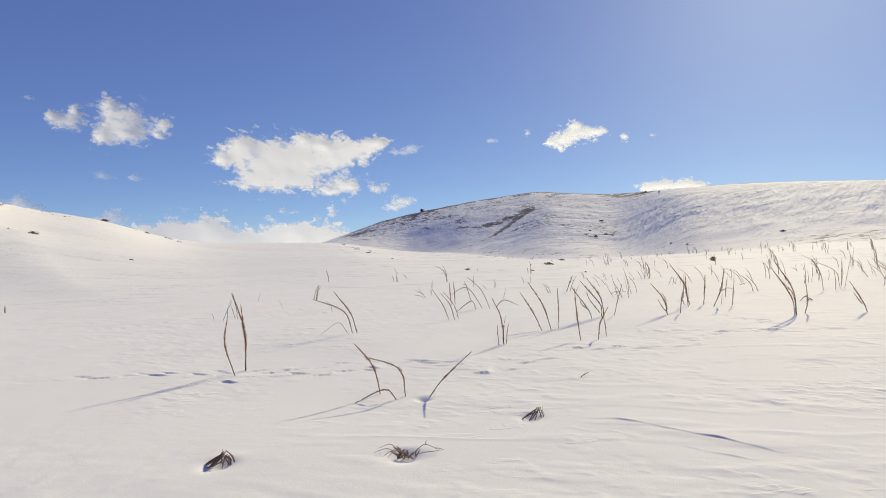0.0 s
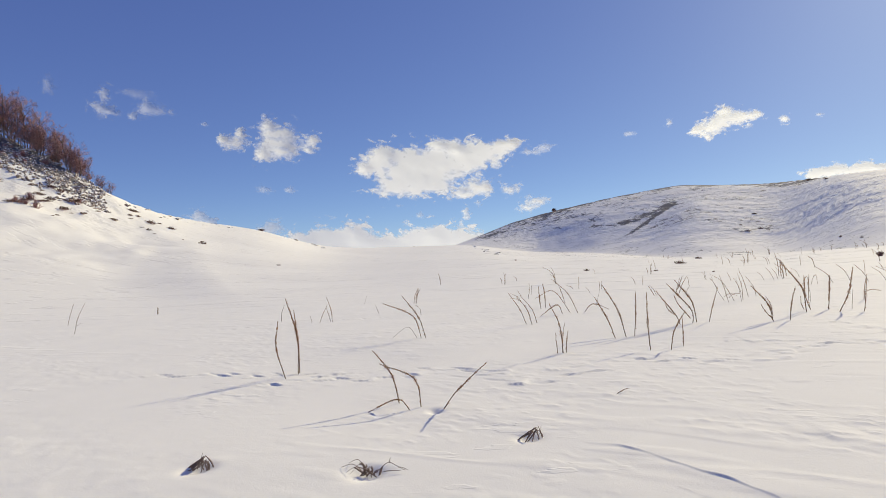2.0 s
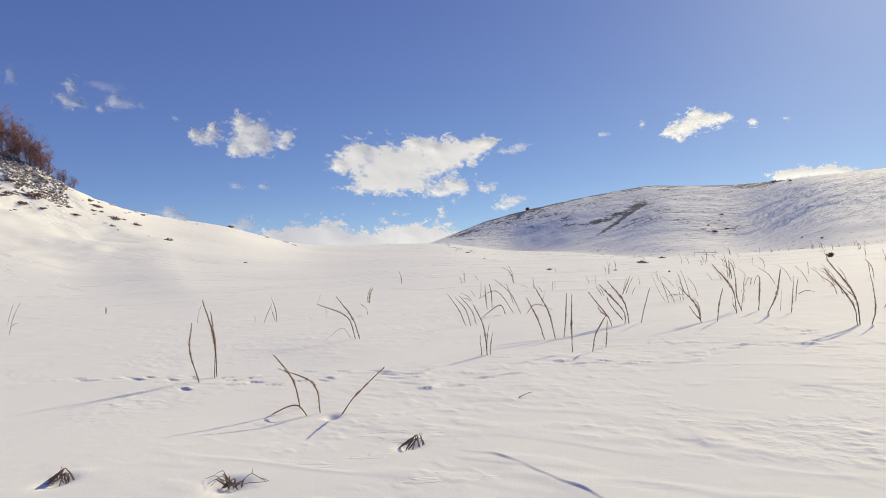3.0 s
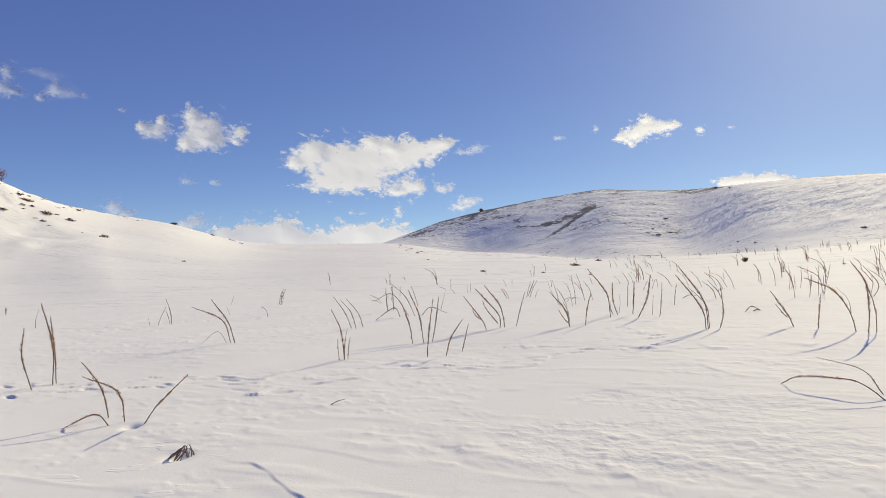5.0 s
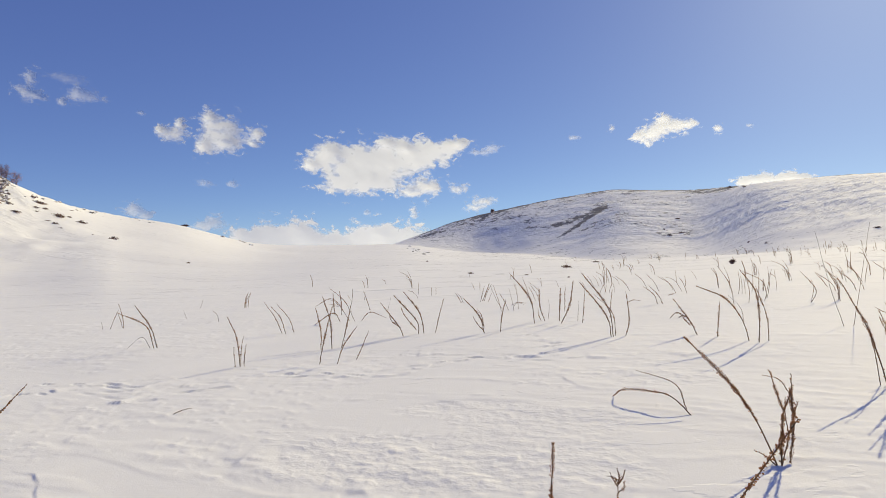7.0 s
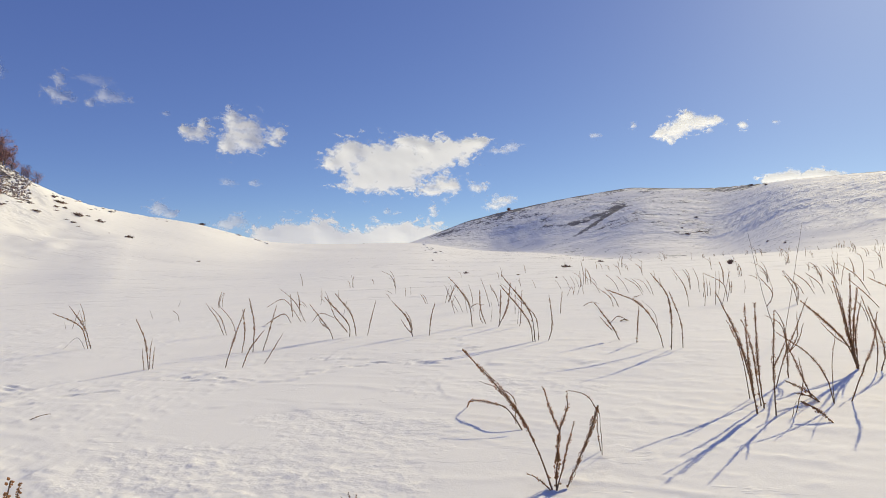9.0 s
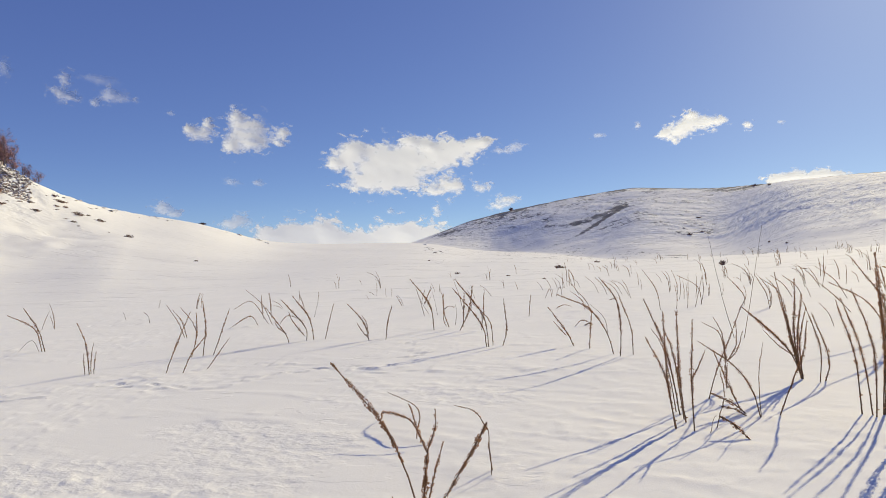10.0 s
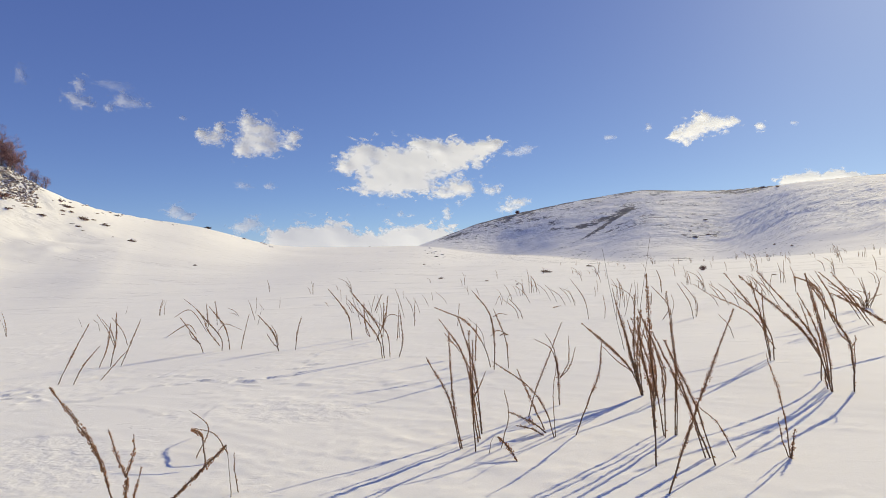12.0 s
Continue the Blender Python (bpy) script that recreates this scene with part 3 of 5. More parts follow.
# ---- clouds, far behind everything ----
def cloud(az, el, opacity, *puffs):
    """A cloud about a bearing and elevation: soft puffs (offset and half size in degrees), eaten away at the rim by curling noise."""
    size = float(np.mean([p[2] for p in puffs]))
    far, cell, fine = 2900.0, max(0.03, min(0.075, size / 12)), 0.75 + 0.9 / max(size, 0.4)
    u0, u1 = min(p[0] - 2.2 * p[2] for p in puffs), max(p[0] + 2.2 * p[2] for p in puffs)
    v0, v1 = min(p[1] - 2.2 * p[3] for p in puffs), max(p[1] + 2.2 * p[3] for p in puffs)
    U, V = np.meshgrid(np.arange(u0, u1, cell), np.arange(v0, v1, cell))
    P, Q = fine * (U + 0.35 * V), fine * 1.5 * (V - 0.15 * U)
    curl = fbm(P + az, Q + el, 3) - 0.5
    wisp = fbm(P * 1.2 + 1.6 * curl + az + 31, Q * 1.2 - 1.6 * curl + el + 7, 5, 0.58)
    D, body = np.zeros_like(U), np.zeros_like(U)
    for pu, pv, ru, rv in puffs:
        q = ((U - pu) / (1.18 * ru)) ** 2 + ((V - pv) / (1.18 * rv)) ** 2
        body = body + np.exp(-q * 1.4)
        D = 1 - (1 - D) * (1 - 0.96 * np.exp(-q))
    D = np.clip((D - 0.25 - 2.4 * (0.62 - wisp) * (1 - 0.75 * D)) * 1.5, 0, 1) * smooth(0.02, 0.22, D)
    lump = fbm(U * 0.6 + az, V * 0.8 + el, 2)
    depth = far - 11 * body * (0.8 + 0.4 * lump)
    a, e = np.radians(az + U), np.radians(el + V)
    P = np.stack([EX + depth * np.sin(a) * np.cos(e), EY + depth * np.cos(a) * np.cos(e), EZ + depth * np.sin(e)], -1)
    n, m = U.shape
    keep = D > 0.001
    idx = -np.ones((n, m), int)
    full = keep[:-1, :-1] | keep[1:, :-1] | keep[:-1, 1:] | keep[1:, 1:]
    used = np.zeros((n, m), bool)
    used[:-1, :-1] |= full
    used[1:, :-1] |= full
    used[:-1, 1:] |= full
    used[1:, 1:] |= full
    idx[used] = np.arange(used.sum())
    i, j = np.nonzero(full)
    faces = np.stack([idx[i, j], idx[i, j + 1], idx[i + 1, j + 1], idx[i + 1, j]], -1).tolist()
    me = mesh_of("cloud", P[used].tolist(), faces, CLOUD)
    at = me.attributes.new("vapour", "FLOAT", "POINT")
    at.data.foreach_set("value", (D[used] * opacity).astype(np.float32))
    tagged(new("cloud", me), "small white fair-weather cloud with ragged edges" if opacity > 0.6 else "thin wisp of white cloud fading into blue sky", "cloud", group="clouds over the hills", kind="structure")


cloud(-15.0, 9.0, 1.15, (-5.04, 0.81, 1.20, 0.76), (-5.86, -0.09, 1.52, 0.98), (-7.10, -0.78, 0.75, 0.49), (-2.85, -0.54, 3.05, 1.76), (-3.96, -2.62, 2.31, 1.11), (-0.06, -0.71, 2.92, 1.67), (-0.62, -2.39, 2.36, 0.89), (2.78, -0.11, 2.73, 1.45), (5.06, 0.68, 2.40, 1.00), (6.89, 1.24, 1.49, 0.61), (7.92, 1.46, 0.69, 0.44), (0.51, 1.40, 0.79, 0.49), (2.21, 0.99, 0.91, 0.50))
cloud(-4.6, 9.8, 0.45, (0.67, 0.19, 0.86, 0.39), (-0.76, -0.29, 1.14, 0.28))
cloud(-11.1, 5.9, 0.95, (0.01, 0.30, 1.60, 0.85), (-1.13, -0.33, 1.14, 0.57), (1.27, 0.14, 0.80, 0.57))
cloud(-7.4, 5.9, 0.70, (0.03, -0.03, 1.03, 0.57))
cloud(-5.4, 4.4, 0.85, (0.60, 0.21, 0.97, 0.51), (-0.55, -0.30, 0.86, 0.40))
cloud(-16.6, 3.5, 0.40, (-0.04, 0.01, 0.50, 0.28))
cloud(-12.0, 3.6, 0.70, (0.05, -0.01, 0.51, 0.80))
cloud(-10.6, 4.7, 0.45, (-0.04, -0.03, 0.34, 0.34))
cloud(-20.0, 0.7, 1.60, (-8.45, 0.24, 1.50, 1.07), (-6.43, 0.36, 1.64, 1.19), (-3.83, 0.75, 1.79, 1.37), (-2.23, 0.09, 1.61, 1.22), (-0.07, -0.41, 1.64, 0.89), (2.13, 0.15, 1.66, 1.13), (4.36, 0.72, 1.46, 1.25), (6.34, 0.38, 1.59, 1.25), (8.61, 0.27, 1.48, 0.97), (-5.92, -0.73, 3.09, 0.82), (-0.07, -1.02, 3.27, 0.78), (5.49, -0.76, 3.38, 0.85))
cloud(-31.5, 2.3, 0.60, (0.60, 0.15, 1.06, 0.68), (-0.60, -0.23, 1.04, 0.62))
cloud(-37.1, 3.3, 0.55, (-0.49, 0.22, 0.94, 0.64), (0.46, -0.25, 0.79, 0.45))
cloud(-29.7, 10.6, 0.90, (-1.18, 0.04, 1.45, 1.37), (-1.65, 1.46, 0.67, 0.75), (-2.14, -1.10, 0.67, 0.81), (0.04, 0.64, 1.08, 1.12), (0.04, -0.85, 1.18, 0.62), (2.54, 0.30, 0.91, 0.73), (2.28, -0.71, 0.56, 0.37))
cloud(-34.6, 10.8, 0.85, (0.21, -0.30, 1.14, 0.69), (0.76, 0.58, 0.46, 0.54), (-0.92, -0.21, 0.62, 0.54))
cloud(-31.6, 13.0, 0.40, (0.01, -0.02, 0.33, 0.40))
cloud(-31.8, 6.1, 0.35, (0.05, 0.03, 0.67, 0.41))
cloud(-29.4, 6.2, 0.40, (-0.03, -0.03, 0.59, 0.32))
cloud(-37.0, 12.0, 0.30, (-0.05, 0.02, 0.48, 0.24))
cloud(-45.0, 13.0, 0.55, (-0.48, -0.33, 0.75, 0.56), (-0.00, 0.93, 0.59, 0.60), (0.44, -0.56, 0.64, 0.38))
cloud(-41.9, 12.8, 0.42, (-0.98, -0.57, 0.44, 0.43), (0.99, 0.10, 1.18, 0.58), (0.09, 0.40, 0.63, 0.58))
cloud(-42.5, 14.2, 0.28, (0.04, 0.02, 1.50, 0.43))
cloud(-49.0, 14.0, 0.28, (-0.05, 0.02, 0.54, 0.80))
cloud(12.1, 10.9, 1.20, (-0.13, 0.19, 1.21, 0.74), (-0.84, -0.39, 0.94, 0.60), (-2.03, -0.47, 0.62, 0.40), (1.02, 0.35, 1.18, 0.59), (2.59, 0.36, 0.75, 0.43), (-1.14, -1.06, 0.38, 0.30), (0.34, 1.12, 0.55, 0.34))
cloud(17.1, 10.7, 0.85, (-0.04, -0.03, 0.46, 0.38))
cloud(19.5, 10.7, 0.45, (0.03, -0.03, 0.36, 0.18))
cloud(7.7, 11.4, 0.50, (0.04, -0.03, 0.35, 0.31))
cloud(4.1, 10.7, 0.40, (-0.02, -0.01, 0.57, 0.32))
cloud(21.6, 5.8, 1.25, (-2.52, -0.14, 0.93, 0.53), (-1.27, 0.07, 0.82, 0.48), (0.14, 0.02, 1.03, 0.52), (1.31, 0.13, 0.77, 0.46), (2.15, -0.07, 0.60, 0.37))


# ---- dry plants ----
def stalk(parent, rnd, points, dens, start, scale=1.0, bushy=1.0, close=False):
    """One dry stalk: a stem, and a spike of seed capsules over its upper part."""
    line = curve_through(points, 6)
    lengths = [0.0]
    for a, b in zip(line, line[1:]):
        lengths.append(lengths[-1] + (b - a).length)
    total = lengths[-1]
    rad = (0.0024 + 0.0010 * min(dens, 2.6)) * scale * bushy
    line = [p + Vector((rnd.uniform(-1, 1), rnd.uniform(-1, 1), 0)) * 0.003 * (i > 0) for i, p in enumerate(line)]
    verts, faces = [], []
    tube(verts, faces, line, [rad * (1.15 - 0.8 * s / total) for s in lengths], 5)
    stem = part("stem", mesh_of("stem", verts, faces, STEM), parent)
    if dens < 0.25:
        return
    scale *= bushy
    verts, faces = [], []
    gap = (0.0027 if close else 0.0040) / max(dens, 0.6)
    s = start * total
    turn = rnd.uniform(0, 6)
    while s < total:
        k = max(i for i in range(len(line) - 1) if lengths[i] <= s)
        f = (s - lengths[k]) / max(lengths[k + 1] - lengths[k], 1e-6)
        way = (line[k + 1] - line[k]).normalized()
        side = way.cross(Vector((0.31, 0.95, 0.07))).normalized()
        up = way.cross(side)
        t = min(1.0, max(0.0, (s / total - start) / max(1 - start, 1e-6)))
        body = min(1.0, 0.45 + 2.2 * t) * (1.0 - 0.62 * t ** 1.6)
        turn += 2.4 + rnd.uniform(-0.5, 0.5)
        clump = 0.80 + 0.45 * math.sin(s * 31 + start * 40) * math.sin(s * 17 + start * 90)
        out = (side * math.cos(turn) + up * math.sin(turn) + way * 0.55).normalized()
        if rnd.random() < 0.72 + 0.25 * math.sin(s * 60 + start * 9):
            reach = (0.0030 + 0.0064 * dens ** 0.8 * rnd.uniform(0.3, 1.5)) * body * scale * clump * (1.0 if close else 0.85)
            capsule(verts, faces, line[k].lerp(line[k + 1], f) + out * reach, out, rnd.uniform(0.0042, 0.0098) * (0.55 + 0.45 * body) * (0.92 + 0.06 * dens) * scale * (0.85 if close else 0.9), close)
        s += gap * rnd.uniform(0.5, 1.6) * (3.0 if rnd.random() < 0.06 else 1.0) * (0.75 + 1.0 * (t - 0.35) ** 2)
    # withered leaf stubs on the bare foot of the stem
    for k in range(int(2.4 * min(dens, 2.5)) if start > 0.1 and dens > 0.9 else 0):
        f = rnd.uniform(0.04, start)
        i = min(range(len(line) - 1), key=lambda j: abs(lengths[j] / total - f))
        a = rnd.uniform(0, 6.28)
        out = Vector((math.cos(a), math.sin(a), rnd.uniform(-0.6, 0.8))).normalized()
        capsule(verts, faces, line[i].lerp(line[i + 1], rnd.random()) + out * 0.008 * scale, out, rnd.uniform(0.005, 0.012) * scale, close)
    tagged(part("seed_spike", mesh_of("seed_spike", verts, faces, SEED, False), stem), kind="stuff")


def plant(x, y, yaw, *stalks, scale=1.0, label=""):
    """A dry plant at x, y. Each stalk: its fullness, the depth of its foot and of its tip, then points along and above the ground in the plant's own plane."""
    rnd = random.Random(int(x * 1000) * 31 + int(y * 1000))
    bushy = 1.06 + 0.11 * min(4.0, max(0.0, y - 7.5))
    low = max(row[-1] for row in stalks) < 0.25
    arched = any(max(row[4::2]) > row[-1] + 0.05 for row in stalks)
    full = max(row[0] for row in stalks) >= 2
    words = ("cluster of %s dry brown seed stalks" % ("thick" if full else "thin") if len(stalks) > 3 else "%s dry brown seed stalks" % ("two" if len(stalks) == 2 else "three") if len(stalks) > 1
             else "single %s dry brown seed stalk" % ("thick" if full else "thin"))
    base = tagged(new("dry_stalk_plant"), label or words + (", bent over, in the snow" if arched else ", lying low on the snow" if low else ", standing in the snow"), "plant", "dry plants in the snow")
    z0 = ground_at(x, y)
    base.matrix_world = pose(x, y, z0, 0, 0, yaw)
    c, s = math.cos(radians(yaw)), math.sin(radians(yaw))
    for row in stalks:
        dens, d0, d1, flat = row[0], row[1], row[2], row[3:]
        n = len(flat) // 2
        sway, points = rnd.uniform(-0.04, 0.04), []
        free = abs(flat[1]) < 0.06
        for k in range(n):
            u, v = flat[2 * k], flat[2 * k + 1]
            f = k / (n - 1)
            d = d0 + (d1 - d0) * f + (sway * f * f * flat[-1] if d0 == d1 and free else 0)
            gx, gy = x + u * c - d * s, y + u * s + d * c
            points.append((u, d, v - (0.03 if k == 0 and free else 0) + ground_at(gx, gy) - z0 if k == 0 and free else v + SLOPE * (gx - x)))
        stalk(base, rnd, points, dens, rnd.uniform(0.18, 0.32) if free else 0.02, scale, bushy, y < 5.2)
        if dens >= 3 and free and points[-1][2] > 0.5:
            # side spikes that fork off and run up beside the main one
            for k in range(1):
                f0, f1 = rnd.uniform(0.28, 0.42), rnd.uniform(0.6, 0.9)
                line = curve_through(points, 8)
                a, b, c2 = (line[int(f * (len(line) - 1))] for f in (f0, 0.5 * (f0 + f1), f1))
                off = Vector((rnd.uniform(-1, 1), rnd.uniform(-1, 1), 0)) * 0.05
                stalk(base, rnd, [a, b + off * 0.8, c2 + off], rnd.uniform(0.8, 1.6), 0.25, scale, bushy, y < 5.2)
    return base


plant(-3.18, 7.73, 1, (2.9, 0, 0, 0, 0, -0.01, 0.5, -0.19, 1.03),
      (2.9, 0.07, 0.07, -0.01, 0, -0.03, 0.41, -0.08, 0.87),
      (2.9, -0.29, -0.29, -0.02, 0, -0.16, 0.41, -0.13, 0.76),
      (0, 0, 0, -0.24, 0.73, -0.23, 0.84, -0.19, 0.95))
plant(-1.21, 6.21, 1, (2.4, 0, 0, -0, 0, -0.08, 0.29, -0.28, 0.54),
      (1.9, -0.15, -0.15, 0.27, 0, 0.2, 0.28, -0.16, 0.43),
      (1.9, -0.24, -0.31, 0.2, 0, 0.07, 0.11, -0.22, 0))
plant(-0.71, 5.99, 1, (1.9, 0, 0, 0, 0, 0.13, 0.15, 0.43, 0.43))
plant(-2.23, 10.45, 1, (1.9, 0, 0, 0, -0, -0.16, 0.39, -0.72, 0.64),
      (1.9, -0.03, -0.03, 0.09, -0, -0.04, 0.36, -0.34, 0.76),
      (0, 0.03, 0.08, -0.08, -0, -0.27, 0.19, -0.57, -0))
plant(-4.85, 18.43, 1, (1, 0, 0, 0, 0, 0.04, 0.25, 0.14, 0.48),
      (1, 0.17, 0.17, 0.05, 0, 0.07, 0.26, 0.14, 0.45))
plant(-5.82, 14.02, 1, (1, 0, 0, 0.16, 0, 0.13, 0.3, 0.0, 0.63), (0.5, -0.05, -0.05, -0.17, 0, -0.08, 0.2, 0.05, 0.46), (0.5, 0.05, 0.05, 0.1, 0, 0.05, 0.15, -0.02, 0.35), (0, 0, 0, -0.4, 0, -0.42, 0.08, -0.45, 0.17))
plant(-3.47, 14.6, 1, (0.6, 0, 0, 0, -0, -0.03, 0.16, -0.17, 0.28))
plant(-5.0, 15.6, 1, (0, 0, 0, 0, -0, -0.05, 0.13, -0.1, 0.24))
plant(-7.00, 19.41, 1, (0, 0, 0, -0, -0, 0.06, 0.15, 0.1, 0.28))
plant(-16.93, 16.62, 14, (0.5, 0, 0, 0, -0, 0.09, 0.35, 0.21, 0.73))
plant(-13.59, 13.82, 14, (0.5, 0, 0, 0, -0, 0.09, 0.41, 0.29, 0.86),
      (0, 0, 0, 0.05, 0.21, 0.17, 0.29, 0.28, 0.27))
plant(-15.84, 19.63, 14, (1.6, 0, 0, 0, 0, 0, 0.14, 0.01, 0.28), (1.2, 0, 0.03, 0.02, 0, 0.02, 0.12, 0.03, 0.24))
plant(0.32, 8.75, 9, (2, 0, 0, -0, 0, -0.05, 0.39, -0.18, 0.69),
      (1, 0.04, 0.04, -0.01, 0, 0, 0.23, 0.03, 0.41),
      (1, 0.02, 0.02, -0.07, 0, -0.09, 0.12, -0.1, 0.28),
      (1, 0.03, 0.03, 0.04, 0, 0.05, 0.15, 0.07, 0.3))
plant(-0.50, 11.86, 9, (1, 0, 0, -0, -0, -0.13, 0.29, -0.35, 0.62),
      (1, -0.11, -0.11, 0.1, -0, 0, 0.3, -0.2, 0.55),
      (1, 0.08, 0.08, 0.21, -0, 0.11, 0.27, -0.12, 0.56))
plant(-0.45, 14.70, 9, (2, 0, 0, 0, -0, -0.04, 0.35, -0.05, 0.56),
      (2, 0.18, 0.18, 0.13, -0, 0.11, 0.32, 0.07, 0.59))
plant(0.46, 13.46, 9, (1, 0, 0, -0, -0, -0.23, 0.44, -0.57, 0.77),
      (1, 0.17, 0.17, -0.14, -0, -0.52, 0.5, -0.92, 0.36),
      (1.5, 0.06, -0.2, -0.33, -0, -0.47, 0.21, -0.84, 0))
plant(0.09, 15.87, 9, (1, 0, 0, 0, -0, -0.07, 0.21, -0.18, 0.52))
plant(0.56, 13.52, 9, (1, 0, 0, -0, -0, 0.21, 0.17, 0.56, 0.03))
plant(2.15, 10.84, 9, (1.5, 0, 0, 0, -0, -0.08, 0.17, -0.39, 0.59),
      (1, 0, 0, -0.05, 0.15, -0.2, 0.27, -0.25, 0.39))
plant(0.84, 14.71, 9, (0, 0, 0, 0, -0, 0.06, 0.21, 0.1, 0.39))
plant(2.37, 11.02, 9, (2, 0, 0, 0, -0, -0.03, 0.23, -0.42, 0.69),
      (1.5, 0, 0, -0.04, 0.08, -0.24, 0.34, -0.3, 0.48))
plant(2.45, 11.13, 9, (2, 0, 0, 0, -0, -0.08, 0.36, -0.36, 0.74))
plant(2.64, 11.14, 9, (1, 0, 0, -0, -0, 0.06, 0.24, 0.15, 0.58))
plant(3.53, 10.80, 9, (2, 0, 0, 0, -0, -0.09, 0.29, -0.34, 0.59),
      (1, 0, 0, -0.03, 0.06, -0.12, 0.16, -0.19, 0.28),
      (1, 0, 0, -0.01, 0.1, -0.05, 0.29, -0.12, 0.41))
plant(3.78, 10.86, 9, (1.5, 0, 0, -0, -0, 0.03, 0.27, 0.1, 0.53))
plant(4.35, 11.85, 9, (2, 0, 0, -0, -0, -0.08, 0.44, -0.42, 0.9))
plant(3.90, 14.26, 9, (0, 0, 0, 0, -0, -0.05, 0.26, -0.12, 0.52))
plant(4.55, 12.23, 9, (2, 0, 0, -0, -0, -0.1, 0.25, -0.12, 0.62),
      (1, 0.12, 0.12, -0.05, -0, -0.11, 0.11, -0.12, 0.24),
      (0, 0.25, 0.25, 0.09, -0, 0.12, 0.21, 0.1, 0.38))
plant(4.80, 12.17, 9, (2, 0, 0, -0, -0, 0.01, 0.24, 0.02, 0.61),
      (1, 1.42, 1.42, 0.41, -0, 0.41, 0.26, 0.42, 0.55),
      (2, -0.41, -0.41, -0.06, 0, 0.1, 0.33, 0.16, 0.75))
plant(5.18, 11.76, 9, (1, 0, 0, 0, -0, 0.03, 0.27, 0.04, 0.62),
      (0, 0.33, 0.33, -0, 0, 0.01, 0.19, 0.02, 0.36))
plant(5.47, 10.16, 9, (2, 0, 0, 0, 0, -0.08, 0.32, -0.48, 0.84),
      (2, -0.01, -0.01, 0.03, -0, -0.06, 0.44, -0.45, 0.97),
      (1, 0.09, 0.09, 0.09, -0, 0.04, 0.34, -0.24, 0.64))
plant(5.89, 13.50, 9, (1, 0, 0, -0, 0, 0.02, 0.23, 0.04, 0.44))
plant(5.68, 10.23, 9, (1.5, 0, 0, 0, 0, 0.06, 0.25, 0.01, 0.66))
plant(7.02, 14.40, 9, (1, 0, 0, 0, 0, -0.09, 0.2, -0.33, 0.4))
plant(6.28, 17.58, 9, (0.5, 0, 0, 0, 0, 0.03, 0.15, 0.05, 0.23))
plant(2.94, 17.03, 9, (1.5, 0, 0, 0, -0, 0.11, 0.23, 0.19, 0.46),
      (0, -2.51, -2.51, 0.31, 0, 0.12, 0.31, -0.01, 0.65))
plant(6.66, 10.08, 9, (2, 0, 0, 0, 0, -0.11, 0.19, -0.35, 0.53),
      (1, 0, 0, -0.11, 0.14, -0.2, 0.24, -0.28, 0.34))
plant(6.84, 9.79, 9, (1.5, 0, 0, 0, -0, 0.01, 0.25, 0.02, 0.48))
plant(7.10, 9.37, 9, (2, 0, 0, -0, -0, -0.08, 0.25, -0.3, 0.56, -0.68, 0.75),
      (0, 0, 0, -0.07, 0.25, -0.12, 0.44, -0.28, 0.61))
plant(7.16, 9.21, 9, (2, 0, 0, 0, -0, 0, 0.34, -0.06, 0.67, -0.26, 0.94),
      (1.5, 0.08, 0.08, 0.17, -0, 0.14, 0.32, -0.01, 0.71))
plant(9.38, 18.08, 9, (1, 0, 0, 0, 0, -0.05, 0.36, -0.14, 0.52))
plant(9.87, 16.33, 9, (1, 0, 0, 0, -0, 0.01, 0.14, 0.01, 0.28))
plant(9.69, 13.53, 9, (1, 0, 0, -0, 0, 0.11, 0.24, -0.19, 0.62),
      (0.5, 0.45, 0.45, 0.31, 0, 0.36, 0.23, 0.32, 0.4))
plant(11.13, 15.53, 9, (1, 0, 0, 0, 0, -0.14, 0.2, -0.49, 0.45))
plant(8.74, 10.40, 12, (0, 0, 0.3, 0, 0, -0.10, 0.56, -0.22, 1.38),
      (0, -0.05, -0.05, 0.09, -0, 0.18, 0.55, 0.30, 1.48))
plant(5.55, 6.08, 9, (2, 0, 0.72, 0, -0, -0.11, 0.11, -0.22, 0.12, -0.38, 0.1, -0.42, -0),
      (0.7, 0, 0.4, -0.07, 0.06, -0.08, 0.21, -0.32, 0.29))
plant(5.75, 5.09, 11, (2, 0, 0.17, -0, -0, -0.09, 0.23, -0.22, 0.46, -0.49, 0.77),
      (3, -0, 0, 0.01, -0, 0.02, 0.18, 0.03, 0.32),
      (1, 0, 0, 0.03, 0.32, -0.03, 0.47, -0.06, 0.57),
      (1, 0, 0, 0.03, 0.32, 0.07, 0.45, 0.07, 0.54),
      (1, -0, 0, 0.01, -0, 0.06, 0.18, 0.11, 0.37),
      (0.7, -0, 0, 0.01, -0, -0.08, 0.06, -0.15, 0.1))
plant(6.05, 5.61, 11, (0, 0, 0, 0, -0, -0.01, 0.15, -0.03, 0.31),
      (3, 0, -0.44, -0.03, 0.31, -0.15, 0.18, -0.32, 0),
      (0.5, 0, 0, -0.02, 0.26, -0.1, 0.38, -0.22, 0.42),
      (0.7, 0.08, 0.08, 0.02, -0, -0.01, 0.11, -0.01, 0.24))
plant(7.26, 6.57, 12, (2, 0, -0.07, 0, -0, -0.09, 0.37, -0.25, 0.68),
      (2, 0.01, 0.01, 0.01, -0, -0.06, 0.35, -0.09, 0.84))
